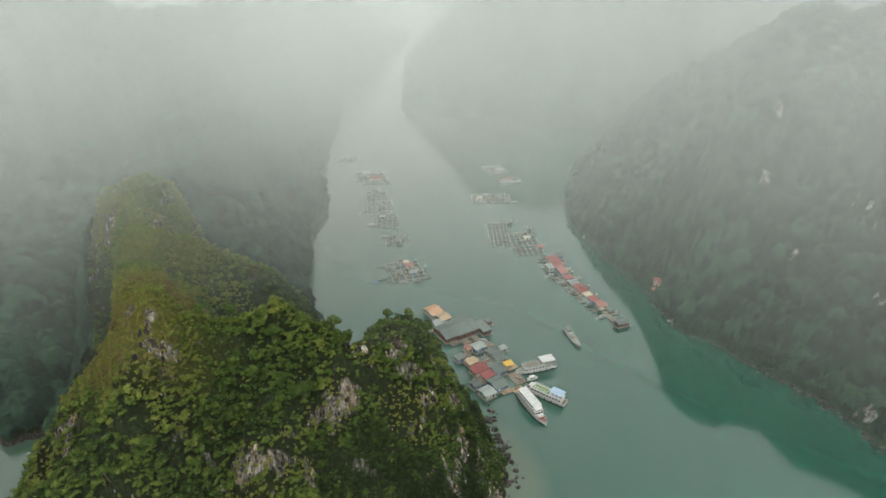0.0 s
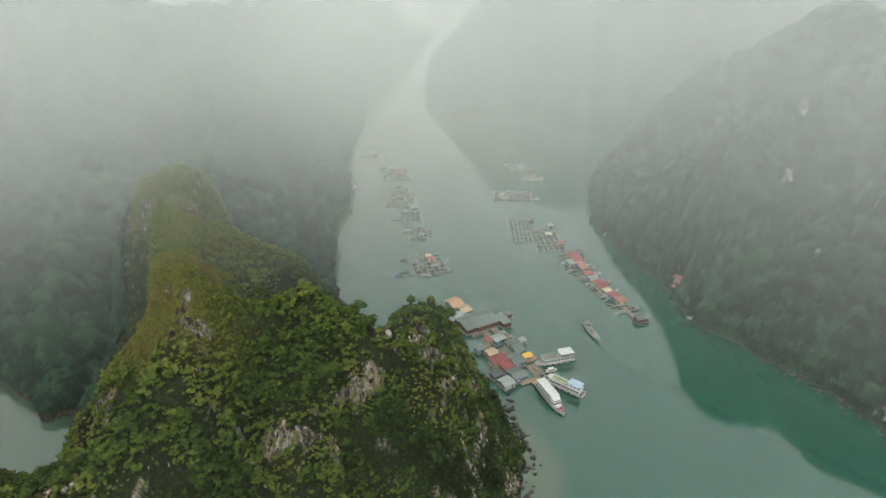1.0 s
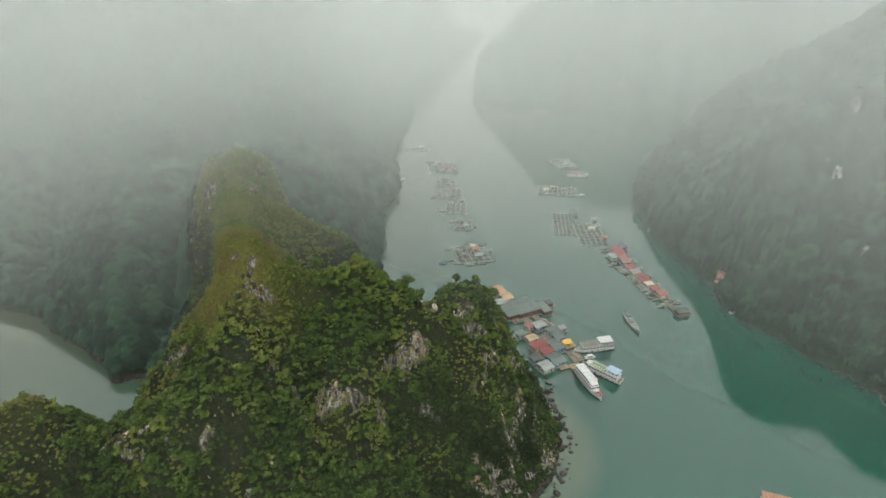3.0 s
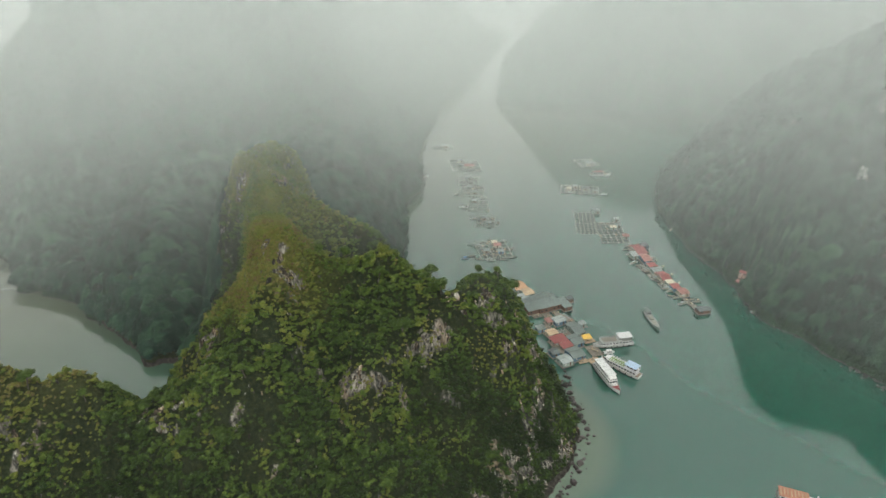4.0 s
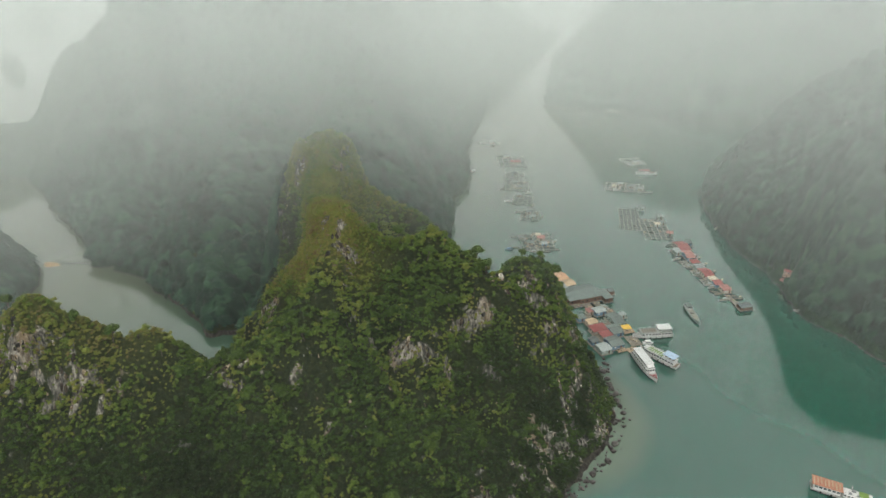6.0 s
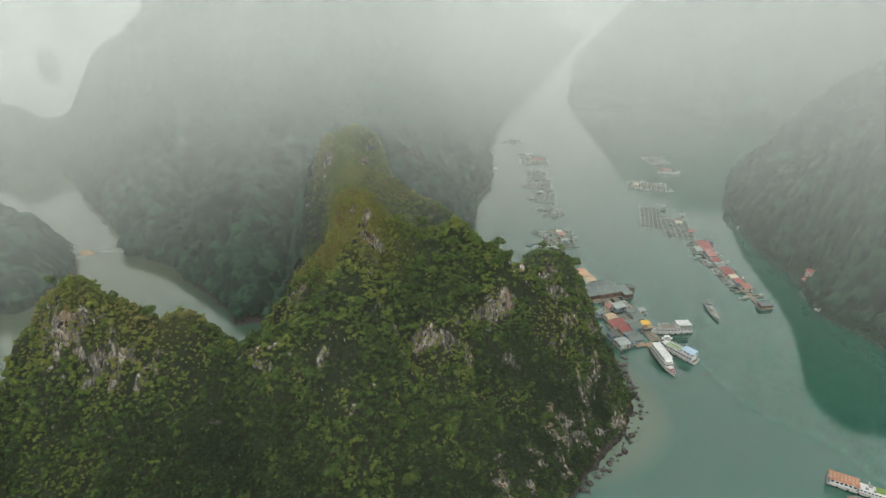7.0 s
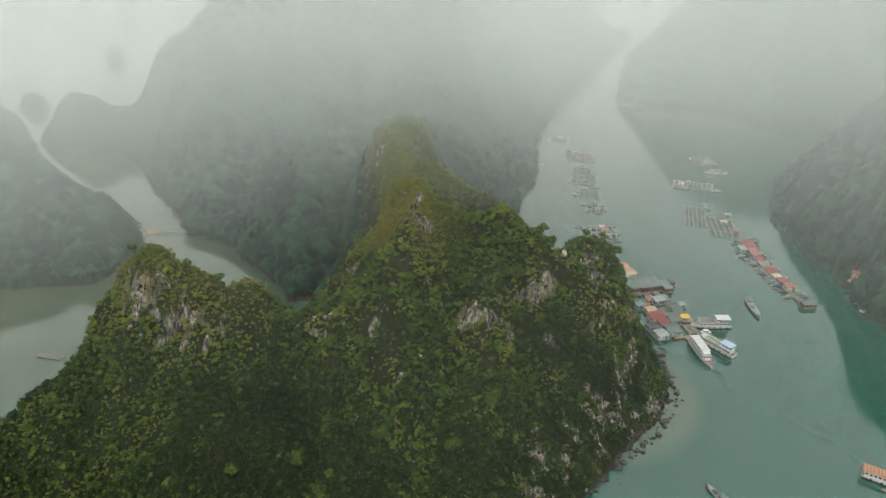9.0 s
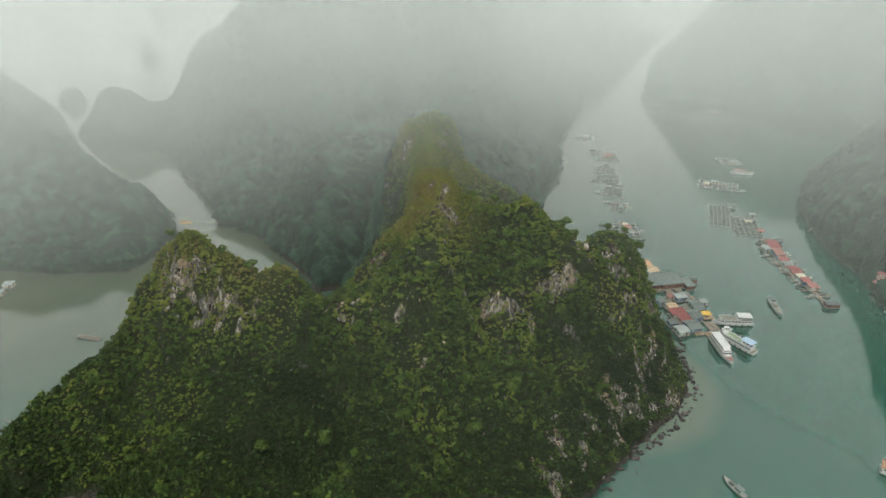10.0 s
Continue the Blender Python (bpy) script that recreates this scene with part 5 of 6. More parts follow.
def terracotta_boat(m):
    L, B = 24.0, 5.2
    boat = thing("tour_boat", m, "white tour boat with a ribbed terracotta canopy and dark windows", "boat", "tour boats")
    part("hull", hull_mesh(L, B, 1.3, 0.7, 0.9, 0.4), WHITE, boat)
    part("waterline_band", hull_mesh(L * 0.997, B * 1.015, 0.5, 0.1, 0.9, 0.42), HULL_DARK, boat, "dark waterline band")
    part("deck", deck_mesh(L, B, 1.3, 0.7, 0.9, 0.01, 0.98), DECK_GREY, boat)
    cabin(boat, -11.2, -2.2, 2.2, 1.25, 2.2, 6)
    part("roof", ribbed([(-12.0, -2.6, 3.75), (-1.5, -2.6, 3.75), (-1.5, 2.6, 3.75), (-12.0, 2.6, 3.75)], 0.16, 9), ROOF_TILE, boat, "ribbed terracotta canopy")
    for i in range(8):   # sun-bleached canvas strips across the canopy
        part("strip", box(-11.3 + i * 1.25, -0.3 + 0.5 * (i % 3), 3.93, 0.42, 3.6 - 0.5 * (i % 2), 0.03), ROOF_TAN, boat, "bleached tan strip")
    cabin(boat, -1.3, 8.6, 2.0, 1.25, 1.5, 8, name="fore_cabin")
    part("green_cover", box(5.6, 0.2, 2.8, 3.2, 2.6, 0.5, bevel=0.12), DECK_GREEN, boat, "green covered stack on the fore cabin")
    for i, (sx, sy) in enumerate(((1.2, 0.9), (1.6, 1.2), (1.0, 0.8))):
        part("gear", box(1.0 + i * 1.3, (-0.9, 1.0, -1.1)[i], 2.78, sx, sy, 0.6, bevel=0.1, taper=0.85), HULL_GREY, boat)
    part("chimney", bar((1.5, 1.2, 3.9), (1.5, 1.2, 4.7), 0.18), WHITE, boat)
    tyres(boat, L, B / 2, 0.8, 5)
    return boat


terracotta_boat(along((84.6, 170.2), (108.4, 166.8)))

SAMPAN = sampan_template("sampan", 6.0, 1.5, HULL_GREY, "grey wooden sampan tied beside a raft")
SAMPAN.matrix_basis = pose(93.5, 164.0, 0, 0, 0, 14)
SAMPAN_BLUE = sampan_template("sampan", 5.6, 1.5, WALL_BLUE, "blue-painted sampan moored near the rafts", TARP_BLUE)
SAMPAN_BLUE.matrix_basis = pose(-75.5, 339.5, 0, 0, 0, 18)
SAMPAN_PALE = sampan_template("sampan", 7.0, 1.7, OFFWHITE, "pale weathered sampan with a low cover", ROOF_LIGHT)
SAMPAN_PALE.matrix_basis = pose(-4.2, 281.6, 0, 0, 0, -30)


def work_boat(m):
    boat = thing("fishing_boat", m, "grey-green fishing boat with nets piled on deck", "boat")
    part("hull", hull_mesh(11.5, 3.0, 0.9, 0.8, 0.8, 0.3), HULL_GREY, boat)
    part("deck", deck_mesh(11.5, 3.0, 0.9, 0.8, 0.8, 0.02, 0.97, 0.12, 0.1), DECK_GREY, boat)
    cabin(boat, -3.8, -1.0, 1.0, 0.8, 1.6, 3, WALL_GREEN)
    part("roof", box(-2.3, 0, 2.42, 3.6, 2.5, 0.08, bevel=0.03), ROOF_GREY, boat)
    part("net_pile", box(1.6, 0, 0.8, 2.6, 1.9, 0.5, bevel=0.2, taper=0.7), NET, boat, "dark heap of nets")
    part("boom", bar((-5.8, 0.4, 1.1), (-8.2, 1.0, 1.3), 0.07), BEAM, boat)
    return boat


work_boat(along((37.2, 130.2), (28.6, 137.6)))

# ---- the floating village ----
A = 38.0
VILLAGE = [   # x, y, width, depth, roof, wall, label, options
    (-35.0, 306.5, 6.4, 8.2, ROOF_ORANGE, WALL_GREEN, "floating house with orange sheet roof and pale green walls", {}),
    (-28.6, 300.4, 5.2, 6.2, ROOF_TAN, WALL_GREEN, "floating house with a tan sheet roof", {}),
    (-17.4, 290.6, 12.0, 12.6, ROOF_GREY, BROWN_WALL, "large floating hall with a grey-green roof and brown plank walls", {"height": 3.4, "pitch": 0.2}),
    (-5.6, 291.6, 4.2, 8.0, ROOF_GREY, BROWN_WALL, "brown plank wing with a grey sheet roof", {"height": 2.8, "gable": False}),
    (-26.0, 284.6, 5.8, 11.4, ROOF_GREY, BROWN_WALL, "long floating house with a grey-green roof", {"height": 2.9}),
    (-32.6, 292.4, 8.2, 4.4, ROOF_LIGHT, WALL_CREAM, "low floating shed with a pale grey roof", {"height": 2.0, "gable": False}),
    (-7.4, 273.4, 5.6, 4.6, ROOF_LIGHT, WALL_BLUE, "floating hut with a pale sheet roof", {"height": 2.6}),
    (2.2, 266.8, 4.9, 9.6, ROOF_GREY, WALL_GREEN, "floating house with a long grey-green roof", {}),
    (-10.2, 260.4, 4.6, 4.0, ROOF_TAN, WALL_CREAM, "small floating hut with a tan roof", {"height": 2.2}),
    (-5.9, 254.0, 7.0, 4.6, ROOF_RED, WALL_CREAM, "floating house with a bright red sheet roof", {"gable": False}),
    (-1.4, 249.8, 5.2, 3.6, ROOF_RED, WALL_CREAM, "floating house with a worn red sheet roof", {"gable": False, "height": 2.2}),
    (2.6, 255.6, 5.2, 7.4, ROOF_GREY, WALL_BLUE, "floating house with a grey-green sheet roof beside the deck", {}),
    (3.4, 243.8, 6.0, 7.2, ROOF_GREY, WALL_BLUE, "floating house with a grey sheet roof and blue walls", {}),
    (-1.4, 236.8, 5.0, 5.4, ROOF_LIGHT, WALL_GREEN, "pale green floating house at the raft's edge", {}),
]
for x, y, w, d, roof, wall, label, opts in VILLAGE:
    raft_house(x, y, w * 1.17, d * 1.17, A + (random.random() - 0.5) * 5, roof, wall, label, **opts)
deck_raft(13.2, 251.0, 6.6, 9.4, A - 6, BOARDS, "grey plank landing deck where the tour boats lie")
deck_raft(9.4, 260.6, 6.6, 6.4, A - 2, PALE_BOARDS, "pale plank deck under the yellow awning")
deck_raft(7.6, 240.6, 5.2, 4.0, A - 4, PALE_BOARDS, "pale plank landing stage")
deck_raft(13.4, 242.4, 6.2, 4.0, A - 4, PALE_BOARDS, "worn tan plank gangway deck by the boats")
deck_raft(-13.5, 279.0, 5.0, 7.0, A, BOARDS, "weathered plank walkway between floating houses")
deck_raft(-3.5, 263.5, 6.0, 8.5, A, BOARDS, "plank deck with fish tanks between the houses")
deck_raft(-13.0, 267.0, 5.0, 6.0, A, BOARDS, "cluttered plank deck beside the huts")
deck_raft(-9.6, 283.6, 4.0, 8.0, A, BOARDS, "plank walkway beside the large floating hall")
deck_raft(-20.2, 278.4, 5.6, 5.0, A, BOARDS, "plank deck before the long floating house")
deck_raft(-1.2, 277.6, 5.0, 4.0, A, BOARDS, "weathered plank landing between huts")
deck_raft(-5.8, 246.6, 4.0, 6.5, A, BOARDS, "narrow plank deck behind the red roofs")
deck_raft(-2.0, 260.6, 4.6, 4.2, A, PALE_BOARDS, "pale plank deck between the roofs")
deck_raft(-22.6, 297.0, 5.0, 4.0, A, BOARDS, "plank deck among the northern houses")
raft_house(-12.2, 272.0, 4.2, 3.6, A, ROOF_FADED, WALL_CREAM, "low floating hut with a faded reddish roof", height=2.0, gable=False)
raft_house(-16.4, 263.0, 4.4, 3.8, A, ROOF_GREY, WALL_BLUE, "floating hut with a grey roof near the cliff", height=2.2, gable=False)
raft_house(5.8, 273.6, 3.4, 3.0, A, ROOF_LIGHT, WALL_GREEN, "tiny pale-roofed hut at the raft's edge", height=2.0, gable=False)
raft_house(-7.2, 242.4, 4.0, 4.6, A, ROOF_DARK, WALL_BLUE, "dark-roofed floating hut beside the cliff", height=2.2)
raft_house(-2.8, 298.6, 3.2, 3.2, A, ROOF_DARK, BROWN_WALL, "small dark hut behind the hall", height=2.4, gable=False)

awning = thing("awning", pose(8.8, 259.7, 0, 0, 0, A - 8), "yellow tarpaulin awning on four posts above the deck", "awning")
part("canopy", ribbed([(-2.5, -2.0, 2.9), (2.5, -2.0, 2.9), (2.5, 2.0, 3.2), (-2.5, 2.0, 3.2)], 0.05, 6), TARP, awning)
for sx in (-2.3, 2.3):
    for sy in (-1.8, 1.8):
        part("post", bar((sx, sy, 0.58), (sx, sy, 3.0), 0.05), METAL, awning)

TANK = thing("fish_tank", pose(-4.6, 264.0, 0.58, 0, 0, A), "square grey fish tank of dark water on a deck", "fish tank", "fish tanks")
part("frame", box(0, 0, 0.02, 1.7, 1.7, 0.4, bevel=0.04), FOAM, TANK)
part("water_surface", box(0, 0, 0.43, 1.4, 1.4, 0.02), NET, TANK, "dark water")
for dx, dy in ((2.0, 0), (0, 2.0), (2.0, 2.0), (-2.0, 0.0)):
    c, s = math.cos(radians(A)), math.sin(radians(A))
    copy_thing(TANK, pose(-4.6 + dx * c - dy * s, 264.0 + dx * s + dy * c, 0.58, 0, 0, A))

CRATE = thing("crate", pose(12.0, 253.0, 0.6, 0, 0, 12), "weathered crate stacked on the landing deck", "crate", "crates and drums on decks")
part("body", box(0, 0, 0, 0.9, 0.7, 0.6, bevel=0.03), CARGO, CRATE)
part("lid", box(0, 0, 0.6, 0.96, 0.76, 0.06), PALE_BOARDS, CRATE)
crate_rng = random.Random(4)
for cx, cy in ((-9.6, 283.6), (-20.2, 278.4), (-1.2, 277.6), (-2.0, 260.6), (13.2, 251.0), (7.6, 240.6), (13.4, 242.4), (-13.5, 279.0), (-13.0, 267.0), (9.4, 260.6)):
    for k in range(4):
        copy_thing(CRATE, pose(cx + crate_rng.uniform(-1.6, 1.6), cy + crate_rng.uniform(-1.4, 1.4), 0.61, 0, 0, crate_rng.uniform(0, 180)))

# ---- the row of red-roofed houses ----
ROW = [
    (39.2, 376.6, 6.6, 11.6, ROOF_RED, WALL_CREAM, "floating house with a long red sheet roof"),
    (43.2, 364.4, 5.0, 9.6, ROOF_FADED, WALL_BLUE, "floating house with a faded red sheet roof"),
    (47.2, 354.2, 5.0, 4.0, ROOF_RED, WALL_GREEN, "small floating house with a red roof"),
    (49.6, 348.4, 5.4, 4.2, ROOF_LIGHT, WALL_GREEN, "small floating house with a pale grey roof"),
    (53.4, 340.4, 5.4, 9.4, ROOF_RED, WALL_CREAM, "floating house with a long red sheet roof"),
    (57.2, 333.0, 4.2, 3.6, ROOF_CREAM, WALL_GREEN, "floating hut with a cream-coloured roof"),
    (59.8, 328.2, 4.4, 4.4, ROOF_RED, WALL_BLUE, "small floating house with a red roof"),
    (63.8, 322.6, 4.6, 5.0, ROOF_FADED, WALL_CREAM, "floating house with a faded pinkish roof"),
    (43.6, 384.6, 4.0, 4.2, ROOF_DARK, WALL_BLUE, "dark-roofed floating hut behind the row"),
    (73.0, 304.6, 6.6, 4.0, ROOF_DARK, BROWN_WALL, "dark floating hut at the end of the row"),
    (36.2, 367.8, 3.6, 5.0, ROOF_LIGHT, WALL_GREEN, "pale-roofed shed on the raft beside the row"),
]
for x, y, w, d, roof, wall, label in ROW:
    raft_house(x, y, w * 1.08, d * 1.12, 25 + (random.random() - 0.5) * 5, roof, wall, label, height=2.3, gable=w > 5 or d > 6, porch=0.7)
for x, y, w, d in ((66.2, 314.6, 3.4, 8.0), (69.4, 309.0, 4.0, 5.0), (46.0, 359.0, 4.0, 3.0), (61.0, 335.5, 3.0, 5.0)):
    deck_raft(x, y, w, d, 25, BOARDS, "weathered plank deck between the floating houses")
for k, (x, y) in enumerate(((31.6, 379.0), (36.2, 359.6), (41.2, 353.6), (44.8, 348.6), (47.4, 342.4), (50.6, 337.2), (53.4, 330.8), (57.0, 326.2), (57.6, 320.0), (68.0, 318.0), (47.6, 368.4), (56.6, 346.6))):
    if k in (2, 4, 6):
        fish_raft(x, y, 4.4, 4.4, 2, 2, 20, "small square fish cage tied to the row of houses", 0.2, k)
    else:
        copy_thing((SAMPAN, SAMPAN_PALE, SAMPAN)[k % 3], pose(x, y, 0, 0, 0, 20 + 25 * math.sin(k * 2.1)))

row_rng = random.Random(31)
for k in range(26):
    t = k / 25
    x, y = 38 + t * 36, 384 - t * 78
    side = -1 if k % 3 else 1
    copy_thing(CRATE, pose(x + side * row_rng.uniform(3.0, 4.3), y + row_rng.uniform(-1.5, 1.5), 0.55, 0, 0, row_rng.uniform(0, 180)) @ Matrix.Diagonal((1.5, 1.5, 1.3, 1)))
for k, (x, y) in enumerate(((34.0, 372.5), (39.6, 357.0), (43.8, 350.8), (46.6, 345.8), (49.2, 340.6), (52.0, 334.4), (55.4, 328.6), (60.0, 318.4), (63.0, 312.0), (71.0, 316.0), (51.6, 356.0), (33.2, 384.6))):
    copy_thing((SAMPAN_PALE, SAMPAN)[k % 2], pose(x, y, 0, 0, 0, 24 + 12 * math.cos(k * 1.7)))

# ---- fish farms ----
fish_raft(1.8, 420.0, 15.0, 40.0, 5, 9, 6, "large grid of timber fish cages on foam floats", 0.05, 21)
fish_raft(21.0, 406.0, 19.0, 36.0, 5, 8, 12, "large grid of timber fish cages with huts along one side", 0.08, 22)
for x, y, w, d, roof, a in ((9.0, 441.0, 6.0, 4.2, ROOF_GREY, 8), (24.6, 428.0, 4.0, 3.4, ROOF_LIGHT, 12), (31.4, 398.0, 4.0, 3.4, ROOF_FADED, 12), (22.4, 412.0, 4.2, 3.2, ROOF_CREAM, 12), (26.4, 416.5, 3.4, 3.0, ROOF_GREY, 12)):
    raft_house(x, y, w, d, a, roof, WALL_GREEN, "small watch hut on the fish cages", height=2.0, gable=False, porch=0.3, group="fish farm huts")
fish_raft(-6.0, 490.0, 32.0, 19.0, 8, 4, 3, "weathered fish cage raft with scattered gear", 0.25, 23)
for x, y, roof in ((-10.0, 494.0, ROOF_LIGHT), (-1.0, 490.0, ROOF_GREY), (7.0, 486.0, ROOF_GREY), (-15.0, 487.0, ROOF_CREAM)):
    raft_house(x, y, 3.6, 3.0, 5, roof, WALL_CREAM, "small hut on the far fish cages", height=2.0, gable=False, porch=0.3, group="fish farm huts")
for k, (x, y) in enumerate(((-14.0, 481.0), (-4.0, 479.6), (14.0, 484.0), (1.0, 499.5))):
    copy_thing((SAMPAN_PALE, SAMPAN)[k % 2], pose(x, y, 0, 0, 0, 10 * k))

# rafts down the western side of the channel
fish_raft(-117.0, 531.0, 26.0, 26.0, 5, 5, 20, "far fish raft with a red-roofed hut", 0.3, 31)
raft_house(-112.0, 527.0, 9.0, 6.0, 16, ROOF_RED, WALL_CREAM, "red-roofed hut on the far fish raft", height=2.4, group="fish farm huts")
raft_house(-124.0, 541.0, 6.0, 4.0, 16, ROOF_LIGHT, WALL_CREAM, "pale-roofed hut on the far fish raft", height=2.2, group="fish farm huts")
fish_raft(-104.5, 489.0, 17.0, 18.0, 4, 4, 10, "weathered fish cage raft in the channel", 0.25, 32)
fish_raft(-97.0, 466.0, 20.0, 22.0, 5, 5, 10, "weathered fish cage raft with small huts", 0.2, 33)
fish_raft(-85.0, 434.0, 16.0, 20.0, 4, 5, 8, "fish cage raft with a pale rail along one side", 0.1, 34)
fish_raft(-73.0, 403.0, 13.5, 17.0, 3, 4, 8, "small fish cage raft with piled gear", 0.15, 35)
fish_raft(-59.0, 357.0, 22.0, 26.0, 5, 5, 22, "crowded fish cage raft with many small boats round it", 0.35, 36)
west_rng = random.Random(12)
for x, y, w, d, roof in ((-90.0, 441.0, 4.0, 3.0, ROOF_LIGHT), (-100.0, 471.0, 4.4, 3.4, ROOF_GREY), (-93.0, 460.0, 3.6, 3.0, ROOF_GREY), (-106.0, 494.0, 5.0, 3.6, ROOF_DARK), (-75.0, 407.0, 3.4, 3.0, ROOF_DARK),
                         (-70.0, 399.0, 3.4, 3.0, ROOF_LIGHT), (-57.0, 362.0, 4.6, 3.6, ROOF_FADED), (-63.0, 352.0, 4.0, 3.2, ROOF_GREY), (-53.0, 353.0, 3.6, 3.0, ROOF_LIGHT), (-60.0, 366.0, 3.4, 3.0, ROOF_CREAM)):
    raft_house(x, y, w, d, 12, roof, (WALL_CREAM, WALL_GREEN, WALL_BLUE)[int(-x) % 3], "small weathered hut on a fish raft", height=1.9, gable=False, porch=0.3, group="fish farm huts")
for k, (x, y, a) in enumerate(((-76.0, 361.0, 5), (-70.5, 360.5, -3), (-72.0, 344.0, 20), (-66.0, 341.0, 10), (-58.0, 341.5, 4), (-50.0, 344.0, 12), (-44.0, 349.0, 30), (-47.0, 362.0, 80), (-54.0, 373.0, 15), (-63.0, 372.5, 0),
                               (-83.0, 408.0, 20), (-63.5, 404.0, 85), (-75.0, 425.0, 80), (-96.0, 428.0, 0), (-101.0, 519.0, 30), (-132.0, 545.0, 10), (-84.0, 452.0, 40), (-108.0, 455.0, 60))):
    copy_thing((SAMPAN, SAMPAN_PALE, SAMPAN)[k % 3], pose(x, y, 0, 0, 0, a))
drift_rng = random.Random(8)
for cx, cy, rx, ry, n in ((-59, 357, 9, 11, 14), (-73, 403, 5, 7, 5), (-97, 466, 8, 9, 6), (-6, 490, 13, 7, 8), (20, 408, 7, 12, 5)):
    for k in range(n):
        copy_thing(CRATE, pose(cx + drift_rng.uniform(-rx, rx), cy + drift_rng.uniform(-ry, ry), 0.5, 0, 0, drift_rng.uniform(0, 180)) @ Matrix.Diagonal((1.6, 1.6, 1.4, 1)))

# boats and rafts farther up the bay
fish_raft(-152.0, 584.0, 20.0, 9.0, 4, 2, 10, "far fish raft close under the wooded shore", 0.2, 41)
raft_house(-150.0, 585.0, 5.0, 4.0, 10, ROOF_LIGHT, WALL_CREAM, "pale hut on a far fish raft", height=2.2, gable=False, group="fish farm huts")
fish_raft(-3.0, 566.0, 18.0, 20.0, 4, 4, 30, "far fish raft before the misty hill", 0.3, 42)
raft_house(0.0, 560.0, 6.0, 4.0, 20, ROOF_LIGHT, WALL_CREAM, "pale-roofed hut on a far raft", height=2.2, group="fish farm huts")


def far_ship(m):
    boat = thing("fishing_boat", m, "pale wooden boat with a red cabin moored in the mist", "boat")
    part("hull", hull_mesh(19.0, 5.0, 1.6, 1.2, 0.8, 0.4), OFFWHITE, boat)
    part("deck", deck_mesh(19.0, 5.0, 1.6, 1.2, 0.8, 0.01, 0.98), DECK_WOOD, boat)
    cabin(boat, -6.5, 2.0, 1.9, 1.5, 2.2, 5)
    part("roof", box(-2.2, 0, 3.72, 9.4, 4.6, 0.12, bevel=0.03), ROOF_RED, boat)
    part("mast", bar((4.5, 0, 1.8), (4.5, 0, 6.0), 0.08), BEAM, boat)
    return boat


far_ship(along((2.0, 531.5), (19.5, 534.5)))
for k, (x, y) in enumerate(((-118, 778), (-104, 772), (-88, 768), (-40, 770), (-28, 771))):
    fish_raft(x, y, 13.0, 6.0, 3, 2, 5, "far fish raft under the misty hill", 0.2, 60 + k)
copy_thing(SAMPAN_PALE, pose(-146, 492, 0, 0, 0, 50))
copy_thing(SAMPAN, pose(64.5, 421, 0, 0, 0, 70))
copy_thing(SAMPAN_PALE, pose(103.5, 310.5, 0, 0, 0, -20))
copy_thing(SAMPAN_PALE, pose(110.0, 303.5, 0, 0, 0, -35))

# ---- shore house and landing on the eastern hill ----
def shore_house(m):
    house = thing("house", m, "small salmon-pink house with a red roof on the wooded shore", "house")
    part("wall", box(0, 0, 0, 4.4, 3.6, 5.0, bevel=0.05), PLASTER, house)
    for s in (-1, 1):
        part("roof", slab([(-2.5, 0, 6.0), (2.5, 0, 6.0), (2.5, s * 2.2, 4.9), (-2.5, s * 2.2, 4.9)][::s], 0.12), ROOF_RED, house)
    part("door", box(0.4, -1.82, 0, 0.9, 0.08, 2.0), BROWN_WALL, house)
    for x, z in ((-1.3, 3.1), (1.3, 3.1), (-1.4, 0.9)):
        win = part("window", box(x, -1.82, z, 1.0, 0.08, 1.3), WHITE, house)
        part("pane", box(x, -1.87, z + 0.12, 0.8, 0.04, 1.06), GLASS, win)
    part("terrace", box(0.6, -4.4, -1.6, 6.0, 4.0, 0.9, bevel=0.05), ROOF_FADED, house, "reddish paved terrace")
    return house


shore_house(pose(100.0, 343.5, 5.6, 0, 0, -28) @ Matrix.Scale(0.85, 4))


def boulder_mesh(seed):
    rng = np.random.default_rng(seed)
    bm = bmesh.new()
    bmesh.ops.create_icosphere(bm, subdivisions=2, radius=1)
    off = rng.uniform(0, 50)
    for v in bm.verts:
        n = noise.noise(v.co * 1.3 + Vector((off, 0, 0))) * 0.5 + noise.noise(v.co * 3.1 + Vector((0, off, 0))) * 0.2
        v.co = v.co * (1 + n)
        v.co.z *= 0.75
    me = bpy.data.meshes.new("boulder")
    bm.to_mesh(me)
    bm.free()
    me.materials.append(GREY_ROCK)
    return me


BOULDERS = [boulder_mesh(k) for k in range(5)]


def shore_points(line, count, rng, spread):
    a = np.array(line, float)
    seg = np.linalg.norm(np.diff(a, axis=0), axis=1)
    cum = np.concatenate([[0], np.cumsum(seg)])
    s = rng.uniform(0, cum[-1], count)
    k = np.clip(np.searchsorted(cum, s) - 1, 0, len(seg) - 1)
    p = a[k] + (a[k + 1] - a[k]) * ((s - cum[k]) / seg[k])[:, None]
    return p + rng.normal(0, spread, p.shape)


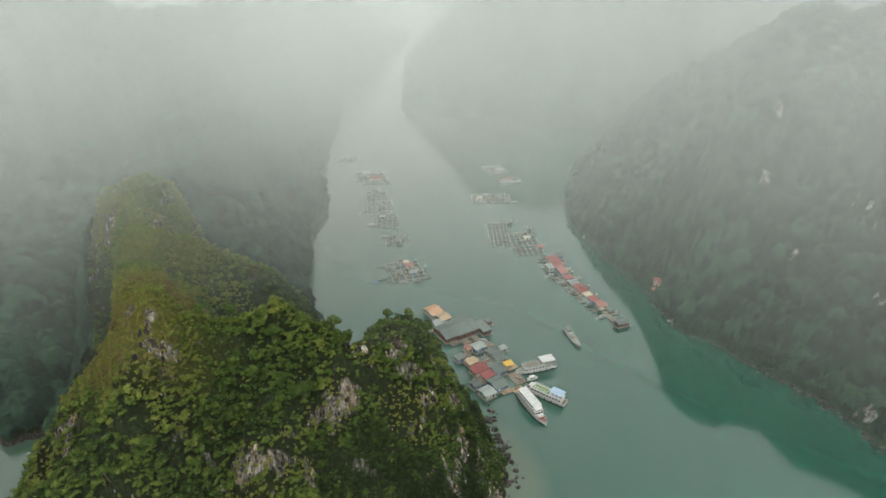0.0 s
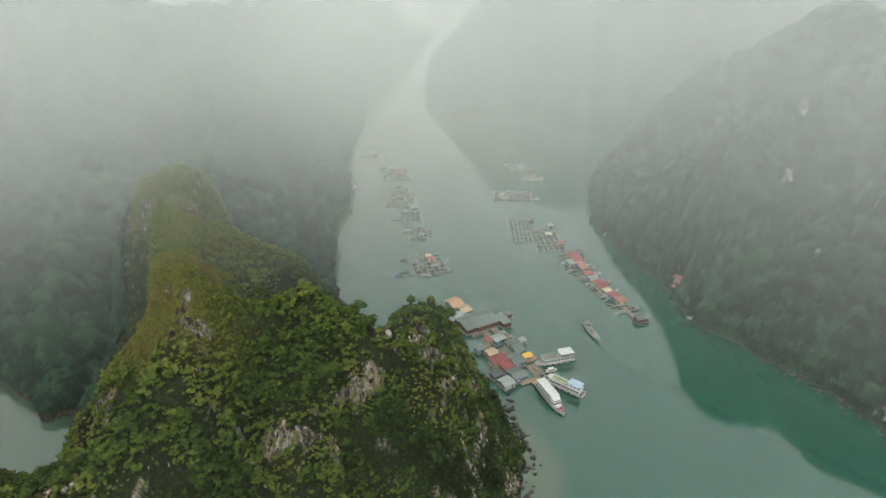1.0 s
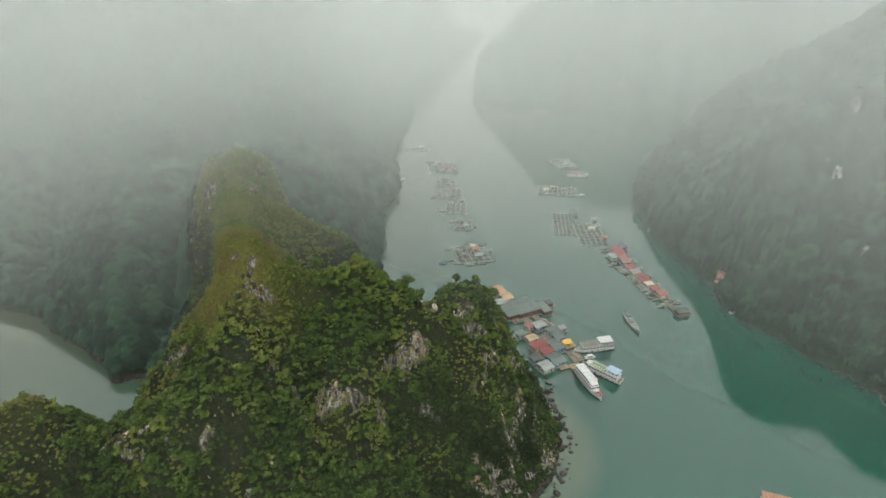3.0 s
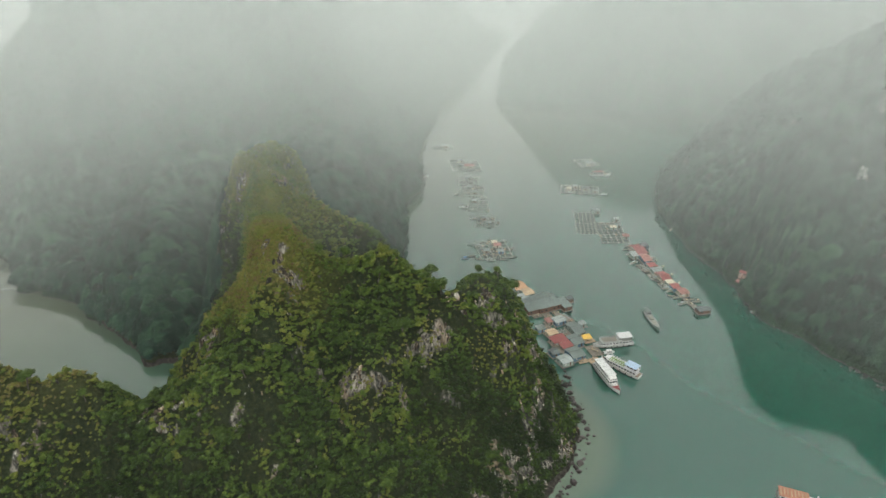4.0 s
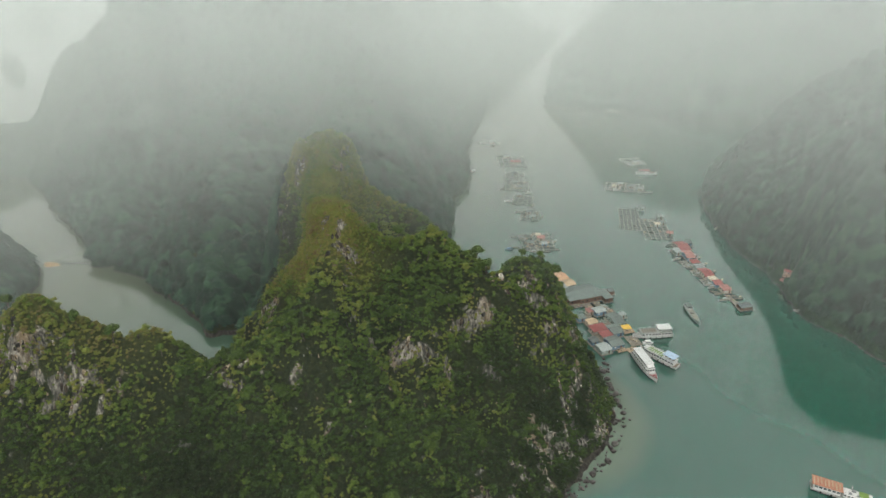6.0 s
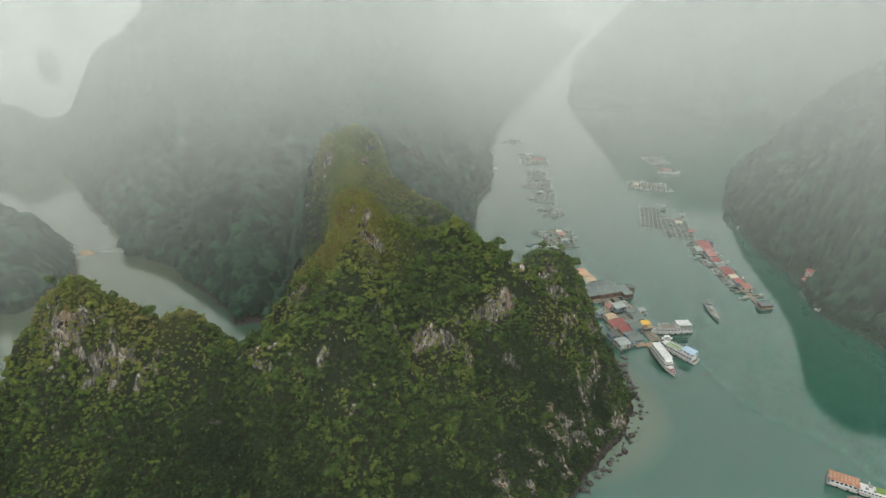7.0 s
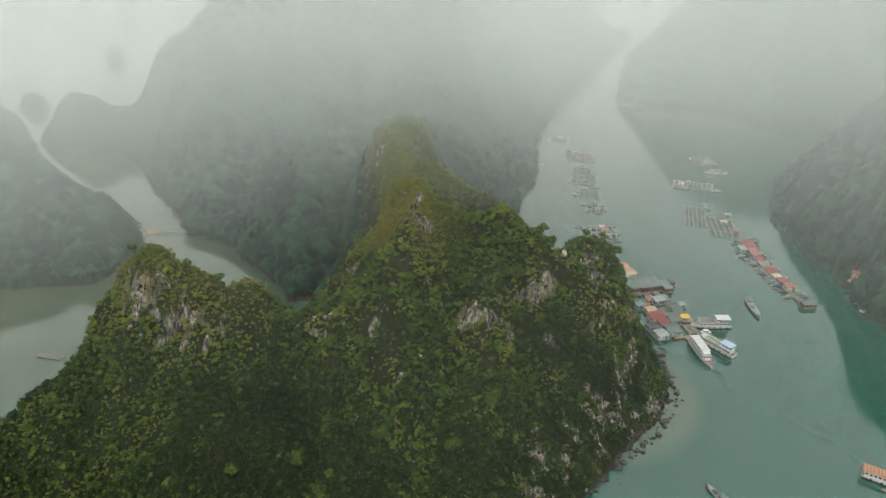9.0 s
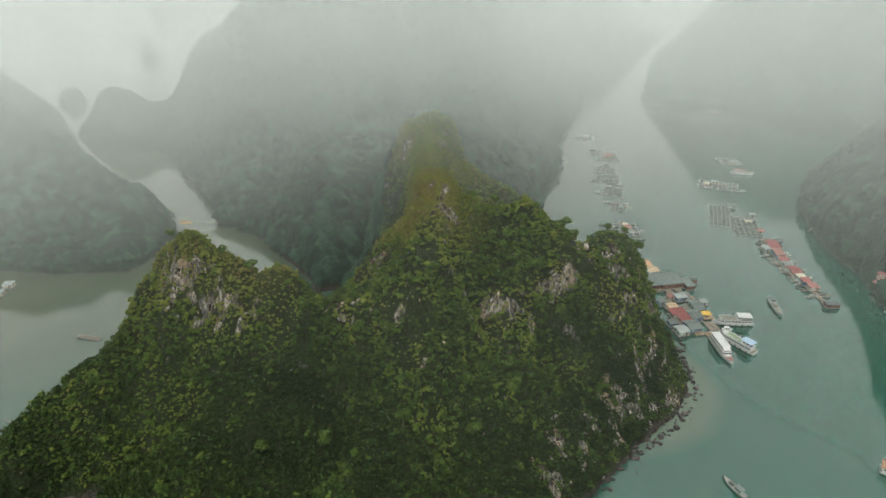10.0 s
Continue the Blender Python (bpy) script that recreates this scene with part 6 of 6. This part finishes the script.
shore_rng = np.random.default_rng(77)
for p in shore_points([(-20, 96), (-16, 108), (-3, 136), (8, 166), (11, 189), (5, 203), (-2, 226)], 180, shore_rng, 2.2):
    ob = new("boulder", BOULDERS[int(shore_rng.integers(0, 5))])
    k = 0.3 + 1.2 * float(shore_rng.uniform(0, 1)) ** 2
    ob.matrix_world = pose(p[0], p[1], 0.15, 0, 0, float(shore_rng.uniform(0, 360))) @ Matrix.Diagonal((k * 1.2, k, k * 0.9, 1))
    tagged(ob, "weathered grey limestone boulder at the waterline", "rock", "shore boulders")
for p in shore_points([(98, 328), (106, 306), (128, 285), (139, 267), (157, 247), (171, 214)], 120, shore_rng, 1.9):
    ob = new("boulder", BOULDERS[int(shore_rng.integers(0, 5))])
    k = float(shore_rng.uniform(0.3, 1.0)) ** 1.5 + 0.25
    ob.matrix_world = pose(p[0], p[1], 0.15, 0, 0, float(shore_rng.uniform(0, 360))) @ Matrix.Diagonal((k * 1.3, k, k * 0.7, 1))
    tagged(ob, "brown-grey rock on the eastern shore", "rock", "shore boulders")


def beach():
    ob = mesh_object("beach", [(-366 + 6 * math.cos(a) * (1 + 0.2 * math.sin(3 * a)), 224 + 3.4 * math.sin(a), 0.25) for a in np.linspace(0, 6.283, 25)[:-1]] + [(-367, 224, 1.2)],
                     [(i, (i + 1) % 24, 24) for i in range(24)], SAND)
    return tagged(ob, "small ochre sand spit at the inlet's mouth", "beach", kind="structure")


beach()


def stake_fence(a, b, n, label):
    fence = thing("stake_fence", pose(a[0], a[1], 0), label, "fence")
    for i in range(n):
        t = i / (n - 1)
        x, y = (b[0] - a[0]) * t, (b[1] - a[1]) * t
        part("stake", bar((x, y, -0.5), (x + 0.1, y, 1.7), 0.14, sides=6), BEAM, fence)
    part("rail", bar((0, 0, 1.1), (b[0] - a[0], b[1] - a[1], 1.1), 0.12, sides=6), BEAM, fence)
    return fence


stake_fence((-357, 228), (-330, 236), 14, "line of timber stakes across the narrow inlet")
stake_fence((-262, 27), (-246, 31), 8, "short timber jetty of stakes at the foot of the ridge")
deck_raft(-289, 87.5, 15.0, 3.4, 12, BOARDS, "long grey raft walkway off the wooded ridge")
raft_house(-386, 102, 5.5, 4.5, 30, ROOF_LIGHT, WALL_CREAM, "pale floating hut in the western inlet", height=2.2, gable=False)
raft_house(-381, 93, 5.0, 4.0, 30, ROOF_LIGHT, WALL_CREAM, "pale floating hut in the western inlet", height=2.2, gable=False)

# ---- mist ----
def mist_veils():
    """Thin veils of mist that curve round the headland one behind the other, leaning in as they rise."""
    verts, faces, veil = [], [], []
    rng = np.random.default_rng(5)
    r = 198.0
    while r < 1600:
        gap = 24 + max(0.0, r - 215) * 0.08
        thick = float(np.interp(r, [198, 215, 260, 330, 380, 460, 540], [0.0010, 0.0012, 0.0020, 0.0025, 0.0023, 0.0017, 0.0011]))
        n = 90
        az = np.radians(np.linspace(-105, 100, n))
        ph = rng.uniform(0, 6.28, 3)
        wave = 0.02 * r * np.sin(az * 7 + ph[0]) + 3 * np.sin(az * 23 + ph[1])
        start = len(verts)
        for a, w in zip(az, wave):
            for z in (3.0, 400.0):
                d = max(60.0, r + w - 0.3 * z)
                verts.append((-40 + d * math.sin(a), d * math.cos(a), z))
                veil.append(gap * thick * float(np.interp(math.degrees(a), [-35, -5, 12, 24], [1.16, 1.08, 0.92, 0.72])))   # thicker in the west
        for k in range(n - 1):
            a = start + 2 * k
            faces.append((a, a + 2, a + 3, a + 1))
        r += gap
    # a thin bank that hangs off the open side of the headland
    heights = [(z, math.sin(math.pi * ((z - 88) / 100) ** 2.2)) for z in np.linspace(88, 188, 15)]
    h = len(heights)
    for y in np.arange(-36.0, 30.0, 17.0):
        xs = np.linspace(-460, 460, 40)
        start = len(verts)
        for x in xs:
            for z, share in heights:
                verts.append((x, y + 6 * math.sin(x / 90 + y), z))
                veil.append(0.0048 * share)
        for k in range(len(xs) - 1):
            for j in range(h - 1):
                a = start + h * k + j
                faces.append((a, a + h, a + h + 1, a + 1))
    ob = mesh_object("mist", verts, faces, MIST, [("veil", veil)])
    return tagged(ob, "thin pale mist hanging over the bay", "mist", kind="stuff")


mist_veils()
